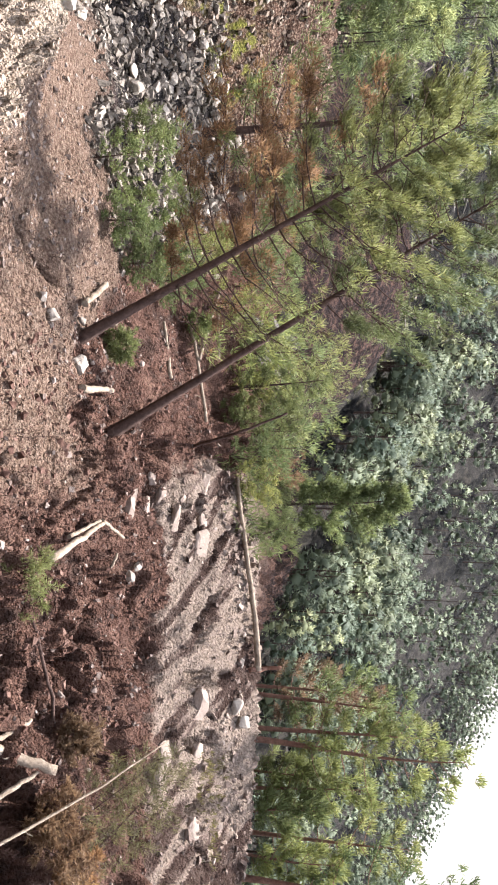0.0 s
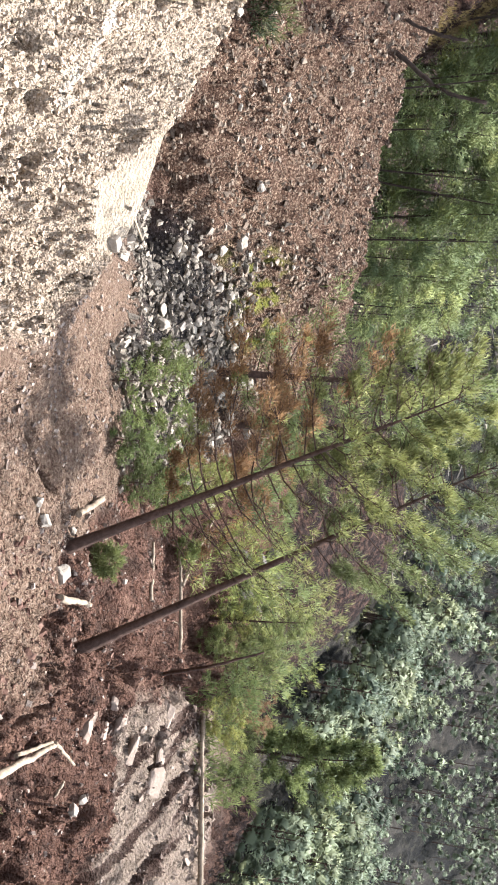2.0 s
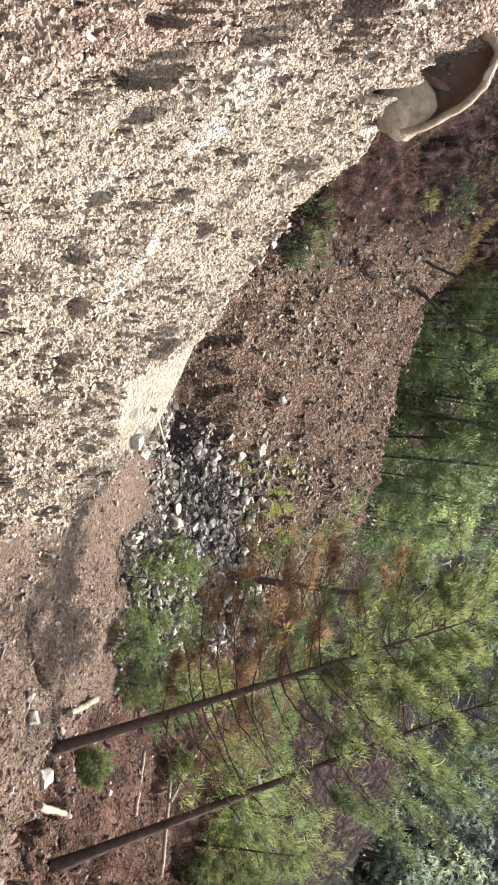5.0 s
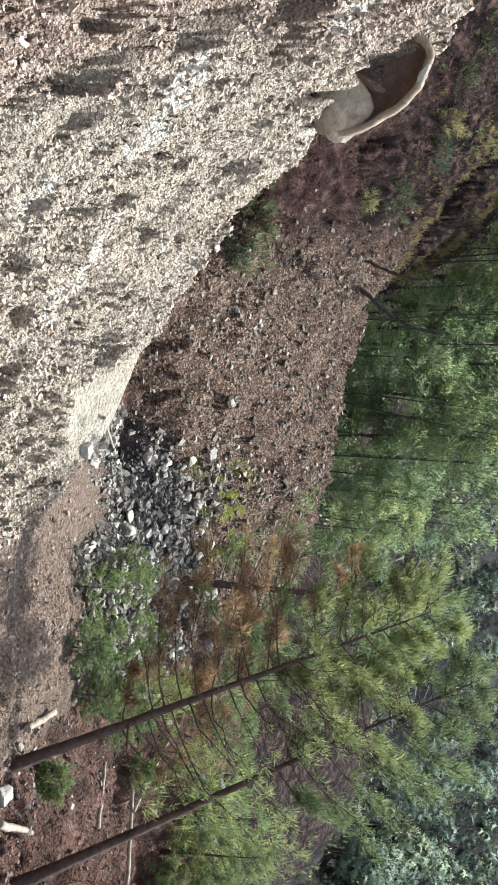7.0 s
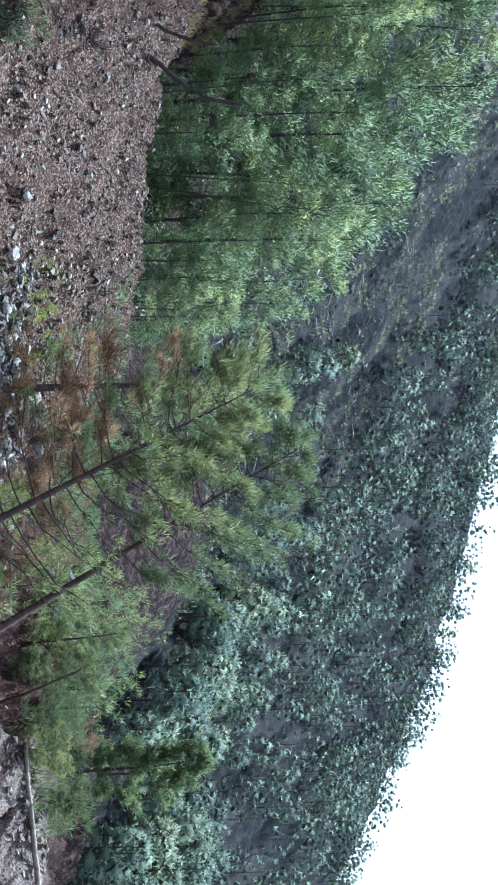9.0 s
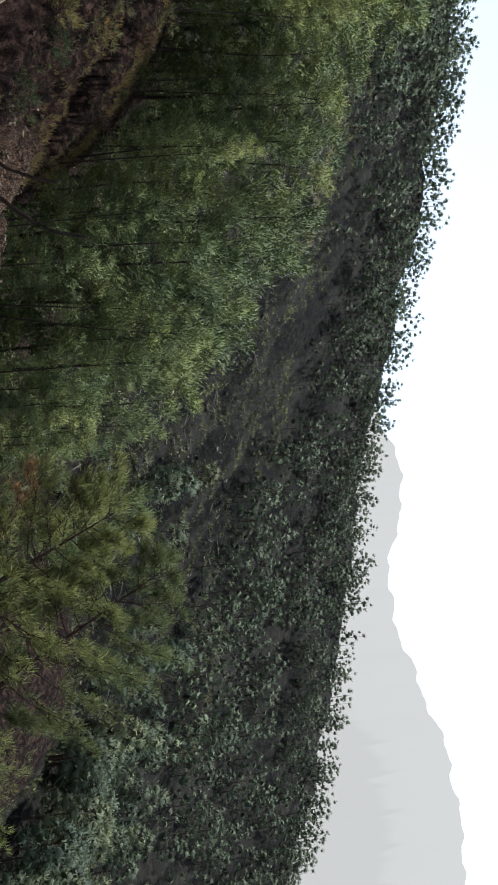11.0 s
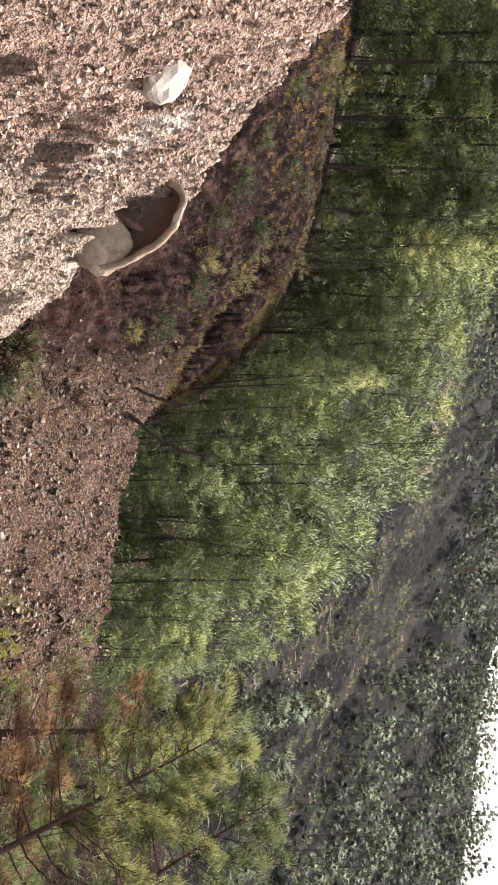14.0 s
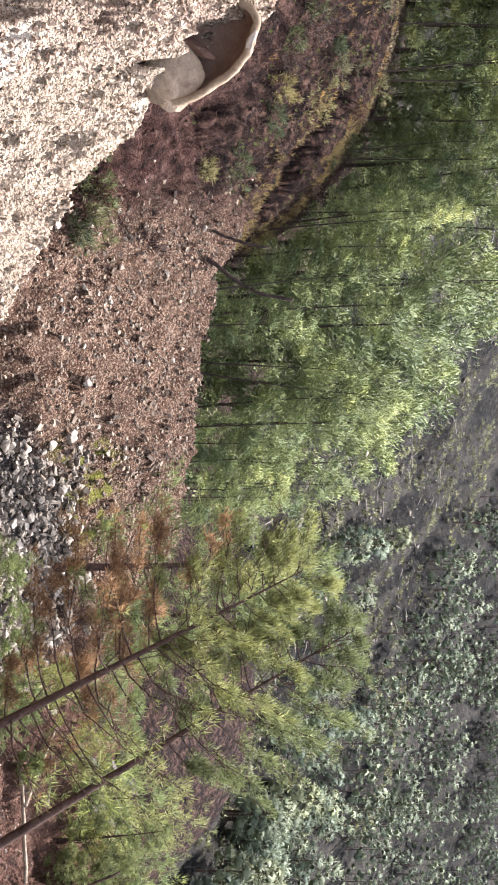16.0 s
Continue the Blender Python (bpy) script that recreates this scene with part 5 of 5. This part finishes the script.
tufts("dry_grass", 71, 4200, -50.5, -41.8, 24, 44, lambda k, u: smooth(u, 6.9, 7.6) * (1 - smooth(u, 8.9, 9.1)) * smooth(k["patchy"], -0.12, 0.05), (12, 0.2, 0.018), M_GRASS, "dry yellow grass below the wood")
tufts("sparse_grass", 78, 2200, -66, -50.5, 22, 44, lambda k, u: smooth(u, 6.6, 7.6) * (1 - smooth(u, 8.9, 9.1)) * smooth(k["patchy"], 0.05, 0.16), (10, 0.18, 0.018), M_GRASS, "scattered dry grass on the shaded slope")
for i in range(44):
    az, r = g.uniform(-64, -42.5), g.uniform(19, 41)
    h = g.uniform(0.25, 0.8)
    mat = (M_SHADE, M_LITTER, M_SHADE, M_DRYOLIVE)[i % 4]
    tree("slope_shrub", pine(g, h, 0.012, 0.03, 0.7, 12, 3, (12, 0.16, 0.03), top=2.0, shape=0.4, puff=0.14), upright(az, r, 0.05), M_DARKBARK, mat, "withered brown shrub on the shaded slope" if mat is M_LITTER else "low green shrub, darkened for the shade of its slope", "shrubs of the shaded slope")
tufts("undergrowth", 72, 2600, -70, -40, 14, 48, lambda k, u: k["litter"] * smooth(-k["patchy"], 0.05, 0.2), (12, 0.11, 0.016), M_TURF, "sparse green undergrowth on the shaded slope", 0.8)
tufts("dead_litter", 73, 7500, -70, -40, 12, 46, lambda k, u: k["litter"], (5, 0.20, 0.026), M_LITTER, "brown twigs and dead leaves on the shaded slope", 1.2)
tufts("ledge_grass", 74, 900, 20, 31, 12, 16.5, lambda k, u: 0.8 * smooth(k["patchy"], -0.1, 0.05), (10, 0.13, 0.012), M_DRYOLIVE, "short green grass on the ledge")
tufts("mud_litter", 75, 6000, -14, 33, 7, 20, lambda k, u: 0.7 * (1 - k["rock"]), (5, 0.10, 0.007), M_LITTER, "dead twigs and leaf litter in the mud", 1.4)
tufts("brush", 76, 2600, -22, 7, 15.5, 30, lambda k, u: smooth(u, 6.4, 7.3), (9, 0.30, 0.022), M_OLIVE, "rough brush beyond the mud", 0.8)
p = scatter(77, 8000, -72, -4, 46, 175, lambda k, u: smooth(u, 9.0, 9.6) * smooth(k["streak"], 0.36, 0.6))
crown = puffs(g, p, g.uniform(0.3, 1.0, len(p)), 24, (0.42, 0.14), tall=0.8, sweep=0.4)
tagged(new("hill_scrub", leafy("hill_scrub", crown, M_SCRUB)), "low scrub on the bare far hillside", "shrub", kind="stuff")

# fallen trunks on the bare hillside
g = np.random.default_rng(55)
p = scatter(56, 330, -50, -8, 60, 150, lambda k, u: 0.8 * k["hill"])
logs = []
for c in p:
    d = np.array([g.normal(0, 1), g.normal(0, 1), g.normal(0, 0.25)])
    d = d / np.linalg.norm(d) * g.uniform(0.8, 2.2)
    logs.append(tube([c - d + [0, 0, 0.25], c + [0, 0, 0.3], c + d + [0, 0, 0.25]], [0.09, 0.08, 0.04], 4))
tagged(new("fallen_timber", mesh_of("fallen_timber", *joined(logs), M_OLDWOOD, True)), "bleached fallen trunks strewn over the bare hillside", "timber", kind="stuff")

# the wooded mountain across the valley
g = np.random.default_rng(5)


def far_pine(clumps, count, leaf):
    """A round-headed pine seen from afar: trunk, limbs and clumps of needles with gaps between them."""
    t = np.linspace(0, 1, 5)
    lean = g.normal(0, 0.25)
    trunk = tube(np.stack([lean * t * t, 0.12 * np.sin(3 * t), 9.2 * t], 1), 0.17 * (1 - 0.85 * t), 5)
    limbs, at, rad, mid = [], [], [], []
    low = g.uniform(1.0, 2.4)
    for i in range(clumps):
        s_ = (i + g.random()) / clumps
        z, a = low + (8.9 - low) * s_, i * 2.4 + g.normal(0, 0.35)
        ln = (0.2 + 1.75 * math.sqrt(max(0.02, 1 - ((s_ - 0.32) / 0.70) ** 2))) * g.uniform(0.7, 1.15)
        tip = [ln * math.cos(a) + lean * s_, ln * math.sin(a), z + 0.35 * ln]
        if i % 2 == 0:
            limbs.append(tube([[lean * s_, 0, z - 0.3], [0.55 * tip[0], 0.55 * tip[1], z], tip], [0.06, 0.045, 0.015], 3))
        at.append(tip)
        rad.append((1.2 - 0.5 * s_) * g.uniform(0.75, 1.2))
        mid.append([lean * s_, 0, 0.35 * z + 3.0])
    at, rad = np.array(at), np.array(rad)
    v, f, nor = puffs(g, at, 1.15 * rad, count, leaf, np.array(mid), 0.95, 0.3, 0.12, 1.2)
    ball, faces = ico()
    heart = ball[faces].reshape(-1, 3)
    lump = 1 + 0.7 * (fbm(at[:, :1] * 3 + heart[None, :, 0] + heart[None, :, 2], at[:, 2:] * 3 + heart[None, :, 1], 1.3, 2, 71))
    fill = (at[:, None] + heart[None] * (0.58 * rad)[:, None, None] * lump[..., None] * [1, 1, 0.8]).reshape(-1, 3)
    out = unit(0.35 * np.tile(heart, (len(at), 1)) + np.repeat(0.8 * unit((at - np.array(mid)) * [1, 1, 0.6]), len(heart), 0))
    v, nor = np.vstack([v, fill]), np.vstack([nor, out])
    return trunk, joined(limbs), (v, np.arange(len(v)).reshape(-1, 3), nor)


FLOOR = ((-75, 13), (-47, 17.0), (-35.5, 16.8), (-30, 15.2), (-26.2, 14.5), (-22.7, 10.4), (-21, 8.4), (-16, 6.8), (-10, 0.5), (-7, -3.5), (0, -9), (35, -40))
spots = []
for _ in range(3000):
    a, w = g.uniform(-74, 34), g.uniform(10.0, 13.2)
    kr, kz = knots([a])
    r = float(np.interp(w, np.arange(NK), kr[0]))
    if g.random() > min(1.0, r / 200) ** 1.0:
        continue
    x, y = r * math.sin(radians(a)), r * math.cos(radians(a))
    z = float(np.interp(w, np.arange(NK), kz[0]))
    el = math.degrees(math.atan2(z, r))
    if el < np.interp(a, [q for q, _ in FLOOR], [q for _, q in FLOOR]) + g.normal(0, 0.4) and g.random() > (0.10 if a > -26 else 0.02):
        continue
    spots.append((r, a, x, y))
for a in np.arange(-60, 30, 0.3):
    r = float(np.interp(12.4 + 0.6 * g.random(), np.arange(NK), knots([a])[0][0]))
    spots.append((r, a, r * math.sin(radians(a)), r * math.cos(radians(a))))
spots.sort()
NEARFAR = 230
fars = [far_pine(20, 36, (0.46, 0.16)) for _ in range(5)]
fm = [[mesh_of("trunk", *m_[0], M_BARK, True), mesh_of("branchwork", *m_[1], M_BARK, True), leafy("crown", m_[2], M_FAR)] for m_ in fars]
for i, (r, a, x, y) in enumerate(spots[:NEARFAR]):
    plant("far_pine", fm[i % 5], upright(a, r, 0.3, turn=i * 77.0) @ Matrix.Scale(0.62 + 0.36 * g.random(), 4), "pine on the far mountainside", "pines of the mountain")
simple = [far_pine(9, 18, (0.45, 0.2)) for _ in range(6)]
rest = spots[NEARFAR:]
xs, ys = np.array([q[2] for q in rest]), np.array([q[3] for q in rest])
zs = height(xs, ys)[0]
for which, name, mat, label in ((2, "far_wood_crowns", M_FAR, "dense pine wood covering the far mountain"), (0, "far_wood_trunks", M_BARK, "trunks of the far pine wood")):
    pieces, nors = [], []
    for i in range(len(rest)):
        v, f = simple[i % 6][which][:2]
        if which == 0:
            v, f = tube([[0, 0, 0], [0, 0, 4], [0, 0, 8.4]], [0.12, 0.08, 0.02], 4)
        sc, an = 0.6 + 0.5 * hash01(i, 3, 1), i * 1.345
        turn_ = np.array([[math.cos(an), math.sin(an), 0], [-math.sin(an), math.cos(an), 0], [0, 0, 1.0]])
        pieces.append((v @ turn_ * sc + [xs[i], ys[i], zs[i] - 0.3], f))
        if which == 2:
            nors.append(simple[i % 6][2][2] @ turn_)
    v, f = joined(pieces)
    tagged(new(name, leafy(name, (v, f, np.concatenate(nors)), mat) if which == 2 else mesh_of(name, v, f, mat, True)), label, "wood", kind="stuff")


# ridges on the horizon, their haze given by an even pale glow
def ridge(name, dist, knots_, label):
    a = np.linspace(-60, 60, 400)
    e = np.interp(a, [q for q, _ in knots_], [q for _, q in knots_])
    x, y = dist * np.sin(np.radians(a)), dist * np.cos(np.radians(a))
    z = dist * np.tan(np.radians(e)) + dist * 0.003 * (np.sin(a * 1.3) + 0.6 * np.sin(a * 2.9 + 1) + 0.3 * np.sin(a * 6.1))
    back = 1.25
    v = np.concatenate([np.stack([x * 0.9, y * 0.9, np.full(400, -40.0)], 1), np.stack([x, y, z], 1), np.stack([x * back, y * back, np.full(400, -60.0)], 1)])
    i = np.arange(399)
    f = np.concatenate([np.stack([i, i + 1, i + 401, i + 400], 1), np.stack([i + 400, i + 401, i + 801, i + 800], 1)])
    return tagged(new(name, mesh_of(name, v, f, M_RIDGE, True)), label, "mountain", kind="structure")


ridge("backdrop_ridge", 1500, ((-60, 4), (-26, 19.5), (-21, 20.8), (-14, 18.9), (-9.9, 19.3), (-6, 20.2), (-2, 20.9), (4, 20.4), (10, 18), (20, 11), (32, 4.0), (60, 1)), "ridge behind the wooded mountain, with a pale glow for haze")
